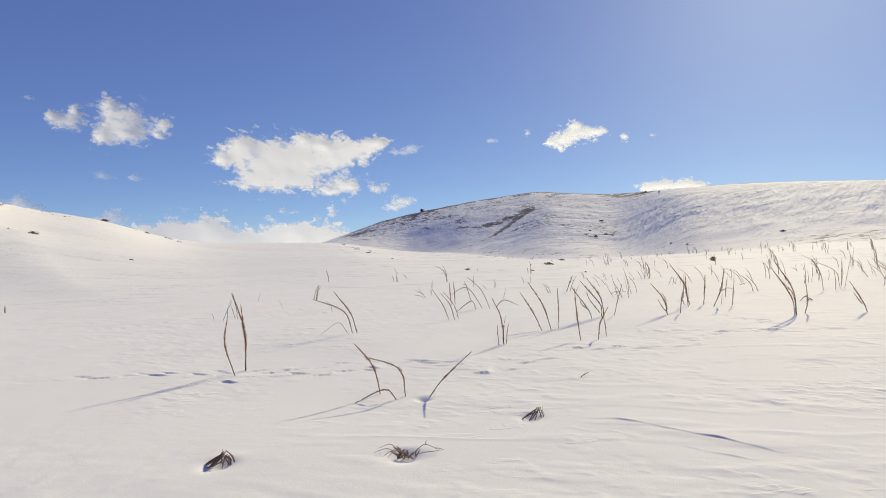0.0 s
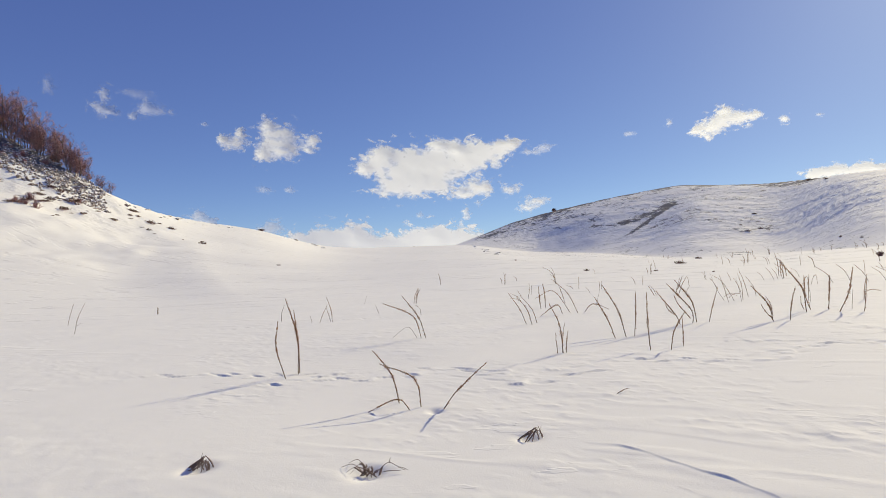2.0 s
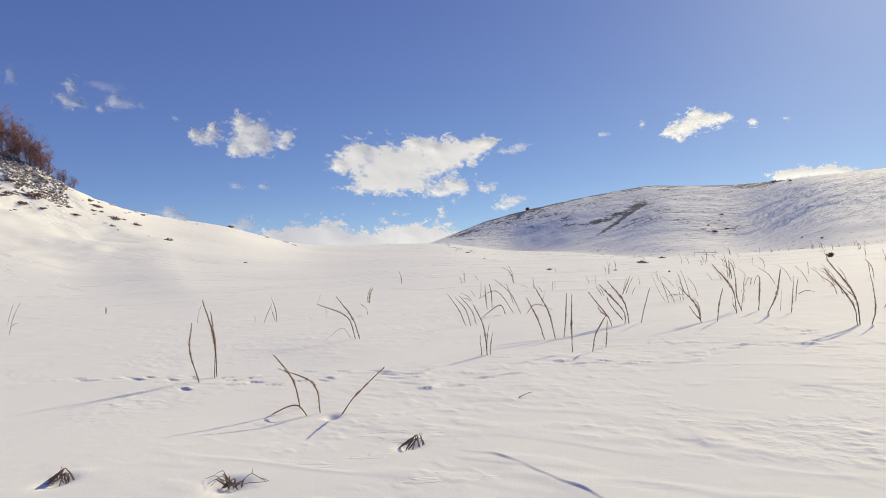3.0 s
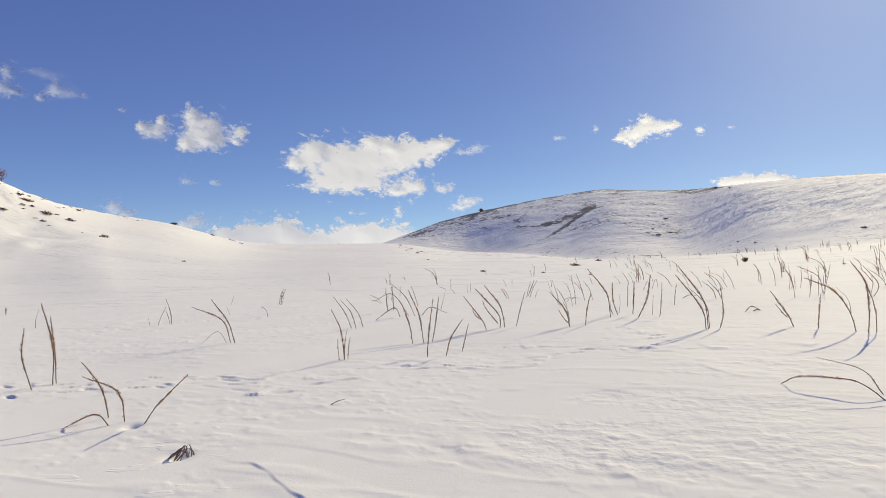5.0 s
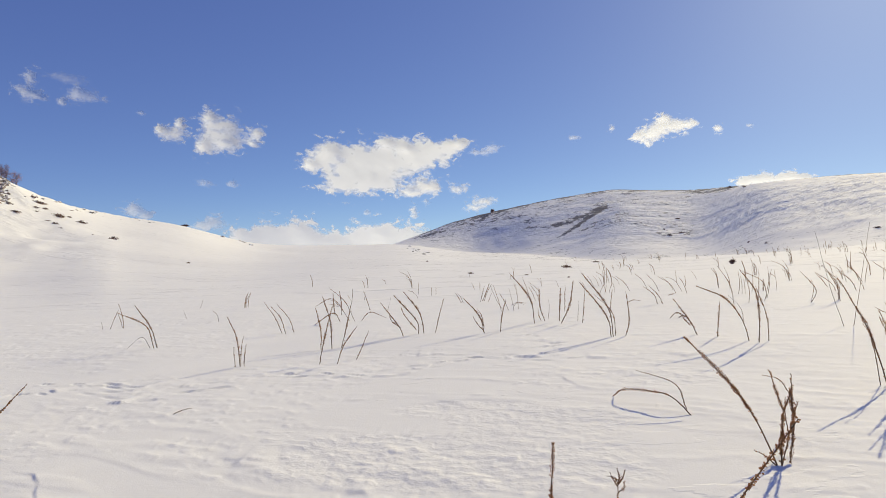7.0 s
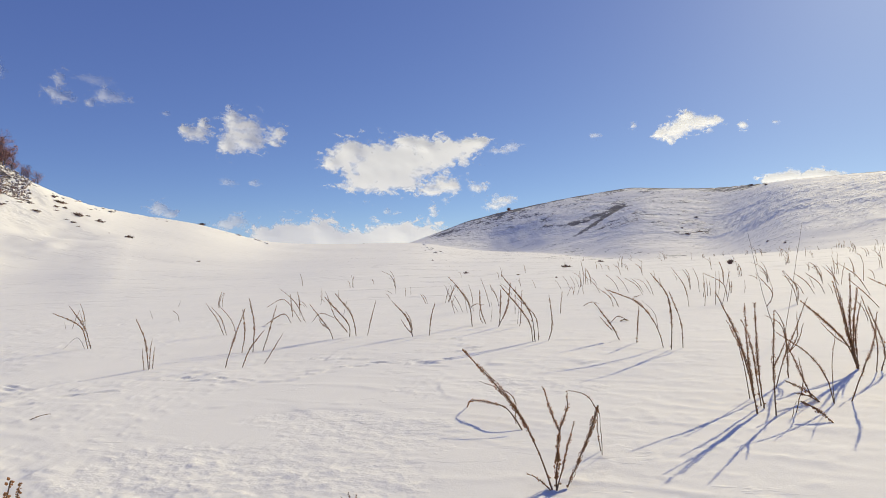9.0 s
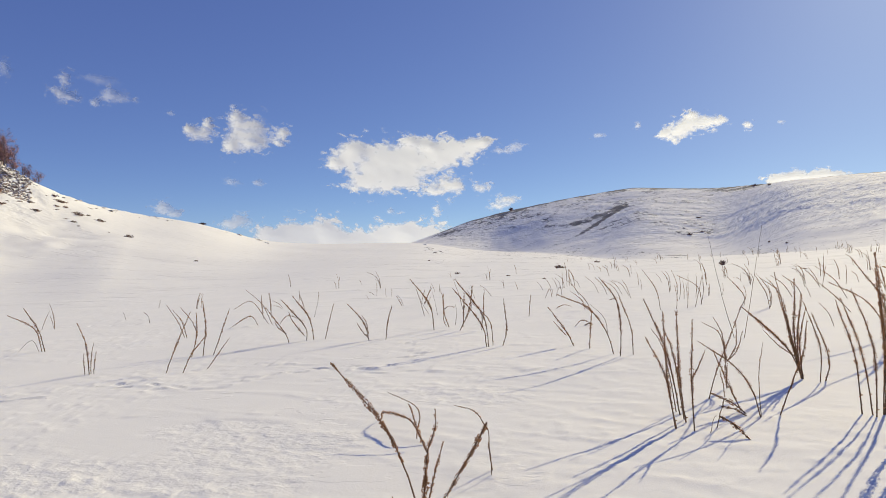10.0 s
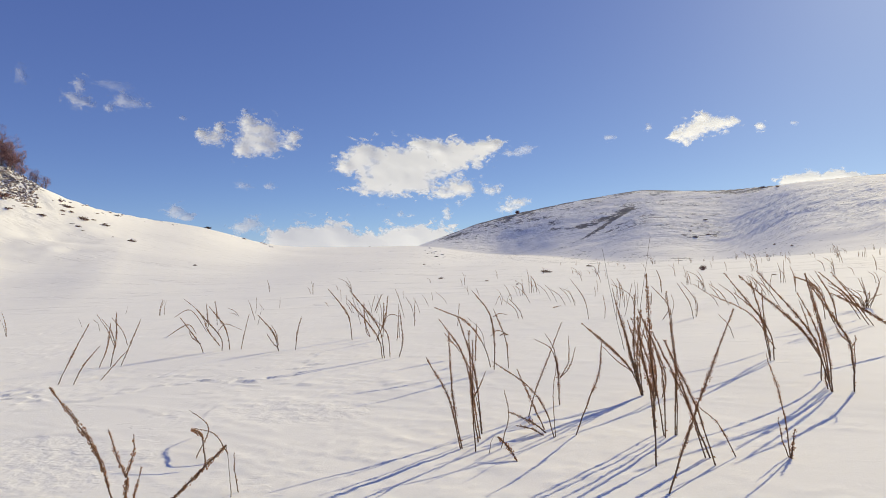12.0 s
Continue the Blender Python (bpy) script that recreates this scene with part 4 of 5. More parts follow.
plant(7.36, 6.91, 12, (2.5, 0, 0.3, 0, 0, -0.05, 0.46, -0.18, 0.88),
      (2.5, -0.18, -0.18, -0.04, 0, -0.09, 0.36, -0.11, 0.82),
      (1, 0.1, 0.1, 0.01, -0, -0.09, 0.47, -0.19, 0.66),
      (2, -0.11, -0.11, -0.02, 0, -0.1, 0.47, -0.18, 0.69))
plant(7.37, 6.52, 12, (2, 0, 0, 0, -0, -0.02, 0.37, -0.02, 0.78),
      (1, 0, 0, -0.02, 0.37, 0.03, 0.46, 0.07, 0.56))
plant(7.53, 6.61, 12, (0.7, 0, 0, 0, -0, 0.06, 0.23, 0.03, 0.41),
      (1.5, 0.74, 0.74, 0.3, -0.01, 0.38, 0.24, 0.59, 0.77),
      (1.5, 0.16, 0.16, 0.42, -0, 0.35, 0.21, 0.2, 0.41, -0.05, 0.59),
      (2, 0.37, 0.37, 0.39, -0, 0.28, 0.22, 0.17, 0.47),
      (0.3, 0.18, 0.18, 0.43, -0, 0.41, 0.3, 0.44, 0.55))
plant(7.93, 7.80, 12, (2.5, 0, 0, 0, 0, -0.01, 0.24, -0.02, 0.42),
      (1, 0, 0, -0.01, 0.27, -0.07, 0.5, -0.23, 0.61),
      (1, 0, 0, -0.01, 0.27, -0.05, 0.5, -0.13, 0.65),
      (1, 0, 0, 0, 0.24, 0.08, 0.39, 0.08, 0.62),
      (1, 0, 0, 0, 0.24, 0.09, 0.34, 0.14, 0.51))
plant(7.87, 6.98, 12, (3, 0, 0, 0, 0, -0.13, 0.08, -0.3, 0.17),
      (2, -0.06, -0.06, -0.03, 0, -0.14, 0.05, -0.27, 0.09))
plant(7.46, 6.49, 12, (0, 0, 0, 0, -0, 0.03, 0.1, 0.07, 0.11),
      (3, 0, -0.18, 0.07, 0.11, 0.13, 0.07, 0.18, 0))
plant(8.05, 6.93, 12, (2, 0, 0, -0, 0, 0.11, 0.27, 0.18, 0.45, 0.2, 0.7))
plant(8.69, 8.15, 12, (3, 0, 0, 0, 0, -0.12, 0.25, -0.33, 0.48, -0.57, 0.7),
      (2, 0, 0, -0, 0, -0.09, 0.25, -0.17, 0.57, -0.25, 0.87),
      (2, 0, 0, -0, 0, -0.08, 0.25, -0.15, 0.52, -0.21, 0.76),
      (2.5, 0, 0, -0.01, 0, -0.08, 0.36, -0.07, 0.94),
      (2.5, 0, 0, -0.01, 0, -0.06, 0.35, -0.02, 0.8),
      (1, 0, 0, -0.09, 0.22, -0.25, 0.34, -0.38, 0.48),
      (2, 0, 0, -0, 0, -0.04, 0.35, 0.01, 0.67),
      (1.5, 0, 0, -0.01, 0, -0.14, 0.47, -0.3, 1.02))
plant(8.78, 8.02, 12, (1.5, 0, 0, -0, 0, -0.01, 0.32, -0.17, 0.74),
      (2, 0.03, 0.03, 0.06, 0, 0.1, 0.21, -0.05, 0.63))
plant(8.54, 6.33, 12, (3.6, 0, 0.26, 0, -0, 0.03, 0.41, 0.03, 1.19),
      (3, 0, 0, -0.01, 0.41, -0.08, 0.66, -0.12, 0.94),
      (2.6, 0, 0, 0, 0.44, -0.04, 0.72, -0.07, 0.92),
      (2, 0.53, 0.53, 0.26, -0.01, 0.23, 0.5, 0.06, 0.93),
      (2, 0.58, 0.58, 0.35, -0.01, 0.35, 0.48, 0.29, 1.04),
      (1.5, 0.58, 0.58, 0.36, -0.01, 0.36, 0.44, 0.32, 0.91))
plant(8.63, 6.98, 12, (2, 0, 0, -0, 0, -0.06, 0.42, -0.21, 0.85),
      (2, -0.04, -0.04, 0.05, 0, -0.04, 0.47, -0.19, 0.87))
plant(8.90, 6.38, 12, (2, 0, 0, 0, 0, -0.13, 0.37, -0.34, 0.8),
      (2.5, 0.13, 0.13, 0.03, -0, -0.13, 0.37, -0.34, 0.82),
      (2, 0.13, 0.13, -0, -0, -0.15, 0.44, -0.27, 0.77),
      (1, 0.12, 0.12, 0.19, -0, 0.07, 0.21, -0.08, 0.35))
plant(8.54, 5.93, 12, (2.3, 0, 0, -0, -0, 0.14, 0.41, 0.36, 1))
plant(9.37, 6.54, 12, (1.5, 0, 0, 0, 0, -0.05, 0.32, -0.15, 0.66),
      (2.5, 0, 0, 0, 0, 0.01, 0.11, 0.02, 0.18),
      (0.7, 0.02, 0.02, 0.01, -0, -0.04, 0.1, -0.07, 0.25))
plant(10.28, 8.20, 12, (3, 0, 0, -0, 0, -0.2, 0.48, -0.82, 1.07),
      (2.5, 0.27, 0.27, 0.16, 0, 0.09, 0.43, -0.07, 1.04),
      (2.5, 0, 0, -0, 0, -0.05, 0.38, -0.22, 0.98),
      (2.5, 0.39, 0.39, 0.16, 0, 0.09, 0.41, -0.45, 1.08),
      (2, 0.09, 0.09, 0.05, 0, -0.07, 0.51, -0.25, 0.88),
      (2, 0.1, 0.1, 0.03, 0, 0, 0.13, 0.02, 0.2))
plant(10.44, 8.18, 12, (3, 0, 0, 0, 0, -0.02, 0.35, -0.11, 0.57, -0.4, 1.01),
      (1, 0.09, 0.09, 0.06, 0, 0.07, 0.25, 0.07, 0.45),
      (1, 0, 0, -0.03, 0.42, -0.13, 0.52, -0.18, 0.65))
plant(12.02, 10.23, 12, (2.5, 0, 0, 0, 0, -0.53, 0.39, -1.05, 0.69))
plant(10.28, 9.63, 12, (2, 0, 0, 0, 0, -0.07, 0.35, -0.55, 1.02),
      (2, -0.02, -0.02, -0.05, -0, -0.18, 0.55, -0.31, 0.94),
      (2, 0.13, 0.13, 0.04, 0, -0.04, 0.4, -0.07, 0.79),
      (1.5, 0.61, 0.61, 0.38, 0, 0.07, 0.44, -0.42, 0.72))
plant(12.06, 12.50, 12, (2.5, 0, 0, 0, 0, -0.27, 0.55, -0.62, 0.75),
      (2, -0.3, -0.3, -0.16, -0, -0.24, 0.39, -0.5, 0.83))
plant(8.41, 13.89, 12, (1, 0, 0, 0, 0, -0.09, 0.39, -0.36, 0.79))
plant(10.32, 13.81, 12, (1, 0, 0, 0, 0, -0.02, 0.31, -0.26, 0.64),
      (0.5, -0, 0, 0.01, 0, 0.03, 0.21, -0.04, 0.42))
plant(7.56, 18.29, 12, (0.7, 0, 0, 0, 0, -0.15, 0.27, -0.38, 0.47))
plant(9.09, 14.16, 12, (0.5, 0, 0, 0, 0, 0.08, 0.33, 0.15, 0.65),
      (0.5, 0.38, 0.38, 0.29, 0, 0.35, 0.28, 0.32, 0.68))
plant(11.20, 12.76, 12, (1, 0, 0, 0, 0, -0.25, 0.24, -0.56, 0.51))
plant(12.11, 14.91, 12, (1, 0, 0, -0, 0, -0.27, 0.38, -0.65, 0.67))
plant(11.51, 15.47, 12, (1.2, 0, 0, 0, -0, -0.14, 0.24, -0.43, 0.47))
plant(10.30, 11.28, 12, (0.5, 0, 0, 0, 0, -0.08, 0.18, -0.22, 0.34))
plant(10.23, 13.53, 12, (1, 0, 0, 0, 0, -0.08, 0.29, -0.3, 0.65))
plant(12.10, 12.91, 12, (1.5, 0, 0, -0, 0, -0.09, 0.37, -0.36, 0.76),
      (0.7, 2.8, 2.8, 1.87, 0, 1.75, 0.24, 1.51, 0.55))
plant(11.30, 11.39, 12, (1, 0, 0, 0, 0, -0.05, 0.21, -0.15, 0.49))
plant(12.39, 12.16, 12, (2, 0, 0, 0, 0, -0.33, 0.43, -0.75, 0.82),
      (2, -0.12, -0.12, -0.02, -0, -0.43, 0.53, -0.67, 0.82))
plant(12.56, 12.80, 12, (1.5, 0, 0, 0, 0, -0.27, 0.37, -0.53, 0.56),
      (1.5, 0.98, 0.98, 0.69, 0, 0.39, 0.36, 0.14, 0.52))
plant(1.46, 8.75, -3, (2, 0.00, 0.51, 0.00, 0.00, -0.02, 0.36, -0.02, 0.74))
plant(1.07, 9.83, 0, (2, 0.00, 0.57, 0.00, 0.00, -0.11, 0.26, -0.31, 0.61))
plant(1.23, 9.88, -1, (2, 0.00, 0.49, 0.00, 0.00, -0.12, 0.40, -0.35, 0.79))
plant(1.35, 9.95, -2, (1.6, 0.00, 0.37, 0.00, 0.00, 0.03, 0.34, 0.04, 0.66))
plant(1.71, 8.74, -5, (1.8, 0.00, 0.25, 0.00, 0.00, 0.05, 0.23, 0.19, 0.46))
plant(1.90, 8.96, -6, (1, 0.00, 0.47, 0.00, 0.00, 0.01, 0.16, 0.01, 0.34))
plant(2.40, 16.82, 7, (1.2, 0.00, 0.00, 0.00, 0.00, -0.08, 0.13, -0.17, 0.27))
plant(4.39, 16.32, 0, (0.6, 0.00, 0.00, 0.00, 0.00, -0.07, 0.19, -0.17, 0.37))
plant(3.76, 15.44, 2, (0.4, 0.00, 0.00, 0.00, 0.00, 0.18, 0.07, 0.38, -0.02))
plant(6.46, 20.53, -6, (0.3, 0.00, 0.00, 0.00, 0.00, -0.07, 0.19, -0.18, 0.34), (0.3, -0.06, -0.06, 0.12, 0.00, 0.04, 0.22, -0.09, 0.36))
plant(7.16, 20.83, -8, (0.3, 0.00, 0.00, 0.00, 0.00, -0.09, 0.17, -0.25, 0.29))
plant(7.03, 17.95, -9, (0.8, 0.00, 0.00, 0.00, 0.00, -0.17, 0.26, -0.42, 0.45))
plant(6.12, 17.53, -6, (0.4, 0.00, 0.00, 0.00, 0.00, 0.12, 0.23, 0.19, 0.02))
plant(7.74, 17.68, -12, (0.8, 0.00, 0.00, 0.00, 0.00, -0.13, 0.24, -0.32, 0.46))
plant(7.97, 16.74, -14, (0.8, 0.00, 0.00, 0.00, 0.00, -0.17, 0.25, -0.45, 0.44), (0.4, 0.86, 0.86, -0.08, 0.00, -0.22, 0.22, -0.41, 0.38))
plant(8.76, 19.01, -14, (0.5, 0.00, 0.00, 0.00, 0.00, 0.00, 0.15, -0.03, 0.30))
plant(9.73, 21.42, -15, (0.4, 0.00, 0.00, 0.00, 0.00, -0.07, 0.15, -0.17, 0.27))
plant(9.28, 17.69, -17, (1.2, 0.00, 0.00, 0.00, 0.00, -0.05, 0.31, -0.19, 0.54))
plant(9.25, 15.91, -19, (0.6, 0.00, 0.00, 0.00, 0.00, 0.00, 0.20, -0.03, 0.41), (0.5, -0.01, -0.01, 0.07, 0.00, 0.06, 0.17, 0.04, 0.34), (0.5, -0.16, -0.16, -0.07, 0.00, -0.05, 0.28, -0.08, 0.55))
plant(8.70, 13.92, -19, (0.8, 0.00, 0.00, 0.00, 0.00, 0.01, 0.21, -0.03, 0.46))
plant(9.88, 16.32, -21, (0.5, 0.00, 0.00, 0.00, 0.00, 0.01, 0.14, 0.00, 0.28))
plant(11.80, 20.48, -22, (0.4, 0.00, 0.00, 0.00, 0.00, -0.03, 0.12, -0.03, 0.25), (0.3, -0.02, -0.02, 0.03, 0.00, -0.08, 0.09, -0.23, 0.13))
plant(11.66, 19.03, -23, (0.3, 0.00, 0.00, 0.00, 0.00, -0.04, 0.15, -0.11, 0.28), (0.3, 1.81, 1.81, -0.16, 0.00, -0.19, 0.10, -0.24, 0.21))
plant(11.44, 16.56, -25, (1, 0.00, 0.00, 0.00, 0.00, -0.13, 0.18, -0.26, 0.34))
plant(11.88, 16.85, -26, (0.5, 0.00, 0.00, 0.00, 0.00, -0.07, 0.14, -0.11, 0.25), (0.5, 1.06, 1.06, 0.11, 0.00, 0.05, 0.21, -0.04, 0.44))
plant(12.85, 17.94, -27, (1.2, 0.00, 0.00, 0.00, 0.00, -0.10, 0.23, -0.25, 0.46), (0.4, -2.80, -2.80, 0.07, 0.00, 0.03, 0.11, -0.03, 0.21))
plant(6.38, 14.82, -9, (1, 0.00, 0.00, 0.00, 0.00, 0.18, 0.07, 0.35, 0.04))
plant(7.58, 16.34, -12, (1, 0.00, 0.00, 0.00, 0.00, 0.16, 0.02, 0.26, 0.05))
plant(-1.19, 17.17, 8, (0.5, 0.00, 0.00, 0.00, 0.00, -0.13, 0.14, -0.34, 0.25), (0.4, 1.68, 1.68, 0.08, 0.00, -0.01, 0.08, -0.09, 0.21), (0.4, 0.04, 0.04, -0.05, 0.00, -0.16, 0.07, -0.34, 0.10))
plant(-1.08, 17.85, 7, (0.4, 0.00, 0.00, 0.00, 0.00, 0.04, 0.25, 0.04, 0.49), (0.4, 1.54, 1.54, 0.13, 0.00, 0.15, 0.18, 0.15, 0.33))
plant(0.73, 19.03, 1, (0.4, 0.00, 0.00, 0.00, 0.00, -0.05, 0.09, -0.14, 0.17))
plant(2.28, 21.47, -3, (0.3, 0.00, 0.00, 0.00, 0.00, -0.04, 0.14, -0.13, 0.28))
plant(2.49, 21.27, -4, (0.3, 0.00, 0.00, 0.00, 0.00, 0.00, 0.14, 0.00, 0.27))
plant(2.45, 16.79, -5, (0.5, 0.00, 0.00, 0.00, 0.00, -0.08, 0.16, -0.18, 0.28))
plant(2.91, 16.81, -7, (0.8, 0.00, 0.00, 0.00, 0.00, 0.06, 0.21, 0.12, 0.43))
plant(3.79, 20.17, -8, (0.3, 0.00, 0.00, 0.00, 0.00, -0.01, 0.15, -0.05, 0.26), (0.3, -3.61, -3.61, -0.16, 0.00, -0.11, 0.13, -0.05, 0.24))
plant(4.19, 18.02, -10, (0.5, 0.00, 0.00, 0.00, 0.00, -0.08, 0.16, -0.20, 0.31), (0.5, 0.76, 0.76, 0.26, 0.00, 0.11, 0.17, -0.11, 0.34))
plant(3.79, 14.35, -12, (0.6, 0.00, 0.00, 0.00, 0.00, -0.11, 0.20, -0.24, 0.40), (0.6, 0.21, 0.21, 0.16, 0.00, 0.14, 0.30, 0.06, 0.59), (0.4, 0.84, 0.84, -0.15, 0.00, -0.00, 0.09, 0.19, 0.07))
plant(5.19, 20.89, -12, (0.4, 0.00, 0.00, 0.00, 0.00, -0.05, 0.13, -0.11, 0.26))
plant(4.49, 15.39, -13, (0.7, 0.00, 0.00, 0.00, 0.00, -0.07, 0.23, -0.22, 0.45))
plant(6.28, 20.29, -15, (0.5, 0.00, 0.00, 0.00, 0.00, -0.10, 0.20, -0.23, 0.38), (0.4, -0.08, -0.08, -0.26, 0.00, -0.35, 0.14, -0.46, 0.26))
plant(-4.75, 18.31, 34, (1, 0.00, 0.00, 0.00, 0.00, 0.02, 0.21, 0.09, 0.50), (0.6, -0.02, -0.02, 0.02, 0.00, 0.05, 0.25, 0.17, 0.49))
plant(3.00, 16.84, 12, (1, 0.00, 0.00, 0.00, 0.00, 0.09, 0.23, 0.21, 0.45))
plant(3.63, 14.19, 11, (0.4, 0.00, 0.00, 0.00, 0.00, -0.08, 0.27, -0.19, 0.60))
plant(4.29, 15.27, 8, (0.5, 0.00, 0.00, 0.00, 0.00, -0.09, 0.33, -0.22, 0.68))
plant(6.40, 17.70, -1, (0.4, 0.00, 0.00, 0.00, 0.00, 0.07, 0.21, 0.13, 0.24, 0.16, 0.01))
plant(7.11, 14.34, -5, (1, 0.00, 0.00, 0.00, 0.00, -0.09, 0.19, -0.29, 0.41))
plant(8.19, 16.58, -9, (0.8, 0.00, 0.00, 0.00, 0.00, -0.10, 0.26, -0.21, 0.43), (0.4, 0.58, 0.58, -0.06, 0.00, -0.25, 0.29, -0.48, 0.40))
plant(9.33, 16.96, -13, (0.8, 0.00, 0.00, 0.00, 0.00, -0.04, 0.32, -0.15, 0.60))
plant(8.93, 14.06, -14, (0.6, 0.00, 0.00, 0.00, 0.00, 0.01, 0.31, 0.01, 0.67), (0.5, 2.16, 2.16, 0.10, 0.00, 0.12, 0.30, 0.10, 0.56), (0.9, 0.73, 0.73, 0.25, 0.00, 0.16, 0.36, -0.23, 0.60))
plant(10.19, 16.39, -16, (0.5, 0.00, 0.00, 0.00, 0.00, 0.01, 0.14, -0.00, 0.28))
plant(11.34, 15.52, -22, (1.2, 0.00, 0.00, 0.00, 0.00, -0.17, 0.26, -0.41, 0.46))
plant(12.62, 17.33, -24, (1, 0.00, 0.00, 0.00, 0.00, -0.16, 0.25, -0.36, 0.47), (0.8, 0.02, 0.02, 0.03, 0.00, 0.06, 0.27, 0.10, 0.51))
plant(0.37, 20.89, 0, (0.5, 0, 0, 0, 0, -0.00, 0.21, -0.01, 0.42))
plant(0.17, 21.20, 0, (0.4, 0, 0, 0, 0, -0.07, 0.06, -0.23, 0.12))
plant(1.04, 19.76, 0, (0.5, 0, 0, 0, 0, -0.00, 0.15, -0.01, 0.30))
plant(1.11, 20.19, 0, (0.5, 0, 0, 0, 0, 0.00, 0.13, 0.00, 0.27))


# a fallen, forked weed and the plants nearest to the path
plant(4.31, 2.97, 0, (2.6, 0, 0.22, 0, 0, 0.04, 0.42, 0.06, 0.81), (2.2, 0, -0.23, 0.03, 0, 0.22, 0.42, 0.54, 1.01), scale=0.68)
plant(4.75, 4.59, 8, (0.3, 0, 0, 0, 0, 0.004, 0.06, 0.008, 0.11), (0.8, 0, 0, 0.006, 0.09, -0.02, 0.13, -0.035, 0.17), (0.8, 0, 0, 0.008, 0.10, 0.012, 0.15, 0.0, 0.19),
      (0.8, 0, 0, 0.008, 0.10, 0.03, 0.14, 0.045, 0.18), (0.8, 0, 0, 0.006, 0.06, 0.035, 0.08, 0.04, 0.12), (0.7, 0, 0, 0.008, 0.1, -0.01, 0.14, -0.05, 0.15), scale=0.8,
      label="small dry weed with forked seed heads in the snow")
plant(13.28, 14.25, 14, *[(1, 0.05 * math.sin(k * 2.1), 0.05 * math.sin(k * 2.1), 0.03 * math.sin(k), 0, 0.16 * math.sin(k * 1.7), 0.22 + 0.04 * math.cos(k * 3), 0.42 * math.sin(k * 1.7) - 0.1, 0.36 + 0.2 * math.cos(k * 2.3)) for k in range(12)],
      label="dense tangle of thin dry brown stalks in the snow")
def blade(parent, points, wide):
    """One withered leaf or twig: a flat, tapering, curved strip with a little thickness."""
    line = curve_through(points, 4)
    verts, faces, n = [], [], len(line)
    for i, p in enumerate(line):
        way = (line[min(i + 1, n - 1)] - line[max(i - 1, 0)]).normalized()
        side = way.cross(Vector((0.5, -0.8, 0.33))).normalized()
        up, w = way.cross(side), wide * (0.35 + 0.65 * math.sin(math.pi * min(0.97, 0.15 + 0.85 * i / (n - 1))))
        verts += [p + side * w, p + up * w * 0.3, p - side * w, p - up * w * 0.3]
    for i in range(n - 1):
        for k in range(4):
            a, b = 4 * i + k, 4 * i + (k + 1) % 4
            faces.append((a, b, b + 4, a + 4))
    faces += [(3, 2, 1, 0), tuple(range(4 * n - 4, 4 * n))]
    part("leaf" if wide > 0.003 else "twig", mesh_of("leaf", verts, faces, WITHERED), parent)


def dead_clump(x, y, leaves, spread, tall, apex=None, twigs=(), label=""):
    """A dead plant pressed into a hollow: crumpled leaves from one root, or leaning together to an apex, and loose twigs."""
    rnd = random.Random(int(abs(x) * 100) + int(y * 10))
    base = tagged(new("dead_plant"), label, "plant", "dry plants in the snow")
    base.matrix_world = pose(x, y, ground_at(x, y) - 0.01)
    for k in range(leaves):
        foot = Vector((rnd.uniform(-0.5, 0.5) * spread, rnd.uniform(-0.03, 0.03), -0.02))
        tip = Vector((rnd.gauss(0.02, 0.45) * spread, rnd.uniform(-0.05, 0.05), rnd.uniform(0.35, 1.0) * tall))
        if apex:
            foot.x *= 2.0
            tip = Vector(apex) + Vector((rnd.gauss(0, 0.014), rnd.gauss(0, 0.014), rnd.gauss(0, 0.012)))
        mid = foot.lerp(tip, 0.55) + Vector((rnd.gauss(0, 0.012), rnd.gauss(0, 0.012), 0.06 * tall))
        blade(base, [foot, mid, tip], rnd.uniform(0.0035, 0.0065))
    for points in twigs:
        blade(base, points, 0.002)


dead_clump(-2.15, 4.36, 17, 0.12, 0.085, apex=(0.055, 0.0, 0.075), label="small crumpled dead brown plant in a snow hollow",
           twigs=[((0.0, 0, 0.0), (0.05, 0, 0.05), (0.10, 0.01, 0.06)), ((0.0, 0, 0.0), (0.02, 0, 0.07), (0.03, 0.01, 0.115)), ((0.01, 0, 0.0), (0.06, -0.02, 0.03), (0.09, -0.03, 0.025))])
dead_clump(-0.80, 4.38, 19, 0.15, 0.06, label="crumpled dead brown plant with a twig lying over the snow",
           twigs=[((0.04, 0, 0.0), (0.12, 0.01, 0.075), (0.19, 0, 0.06), (0.25, -0.01, 0.04)), ((0.05, 0, 0.0), (0.13, -0.02, 0.03), (0.20, -0.01, 0.035), (0.25, -0.01, 0.045)), ((0.13, 0.01, 0.07), (0.135, 0.01, 0.09), (0.14, 0.01, 0.11)),
                  ((-0.05, 0, 0.0), (-0.14, 0.02, 0.04), (-0.24, 0.05, 0.0)), ((-0.04, 0, 0.0), (-0.12, 0.08, 0.05), (-0.22, 0.14, 0.0)), ((-0.06, 0, 0.0), (-0.10, -0.02, 0.04), (-0.17, -0.03, 0.0)), ((-0.03, 0, 0.0), (-0.07, -0.02, 0.06), (-0.13, -0.05, 0.0)),
                  ((0.2, 0, 0.05), (0.22, 0, 0.055), (0.27, -0.01, 0.045))])
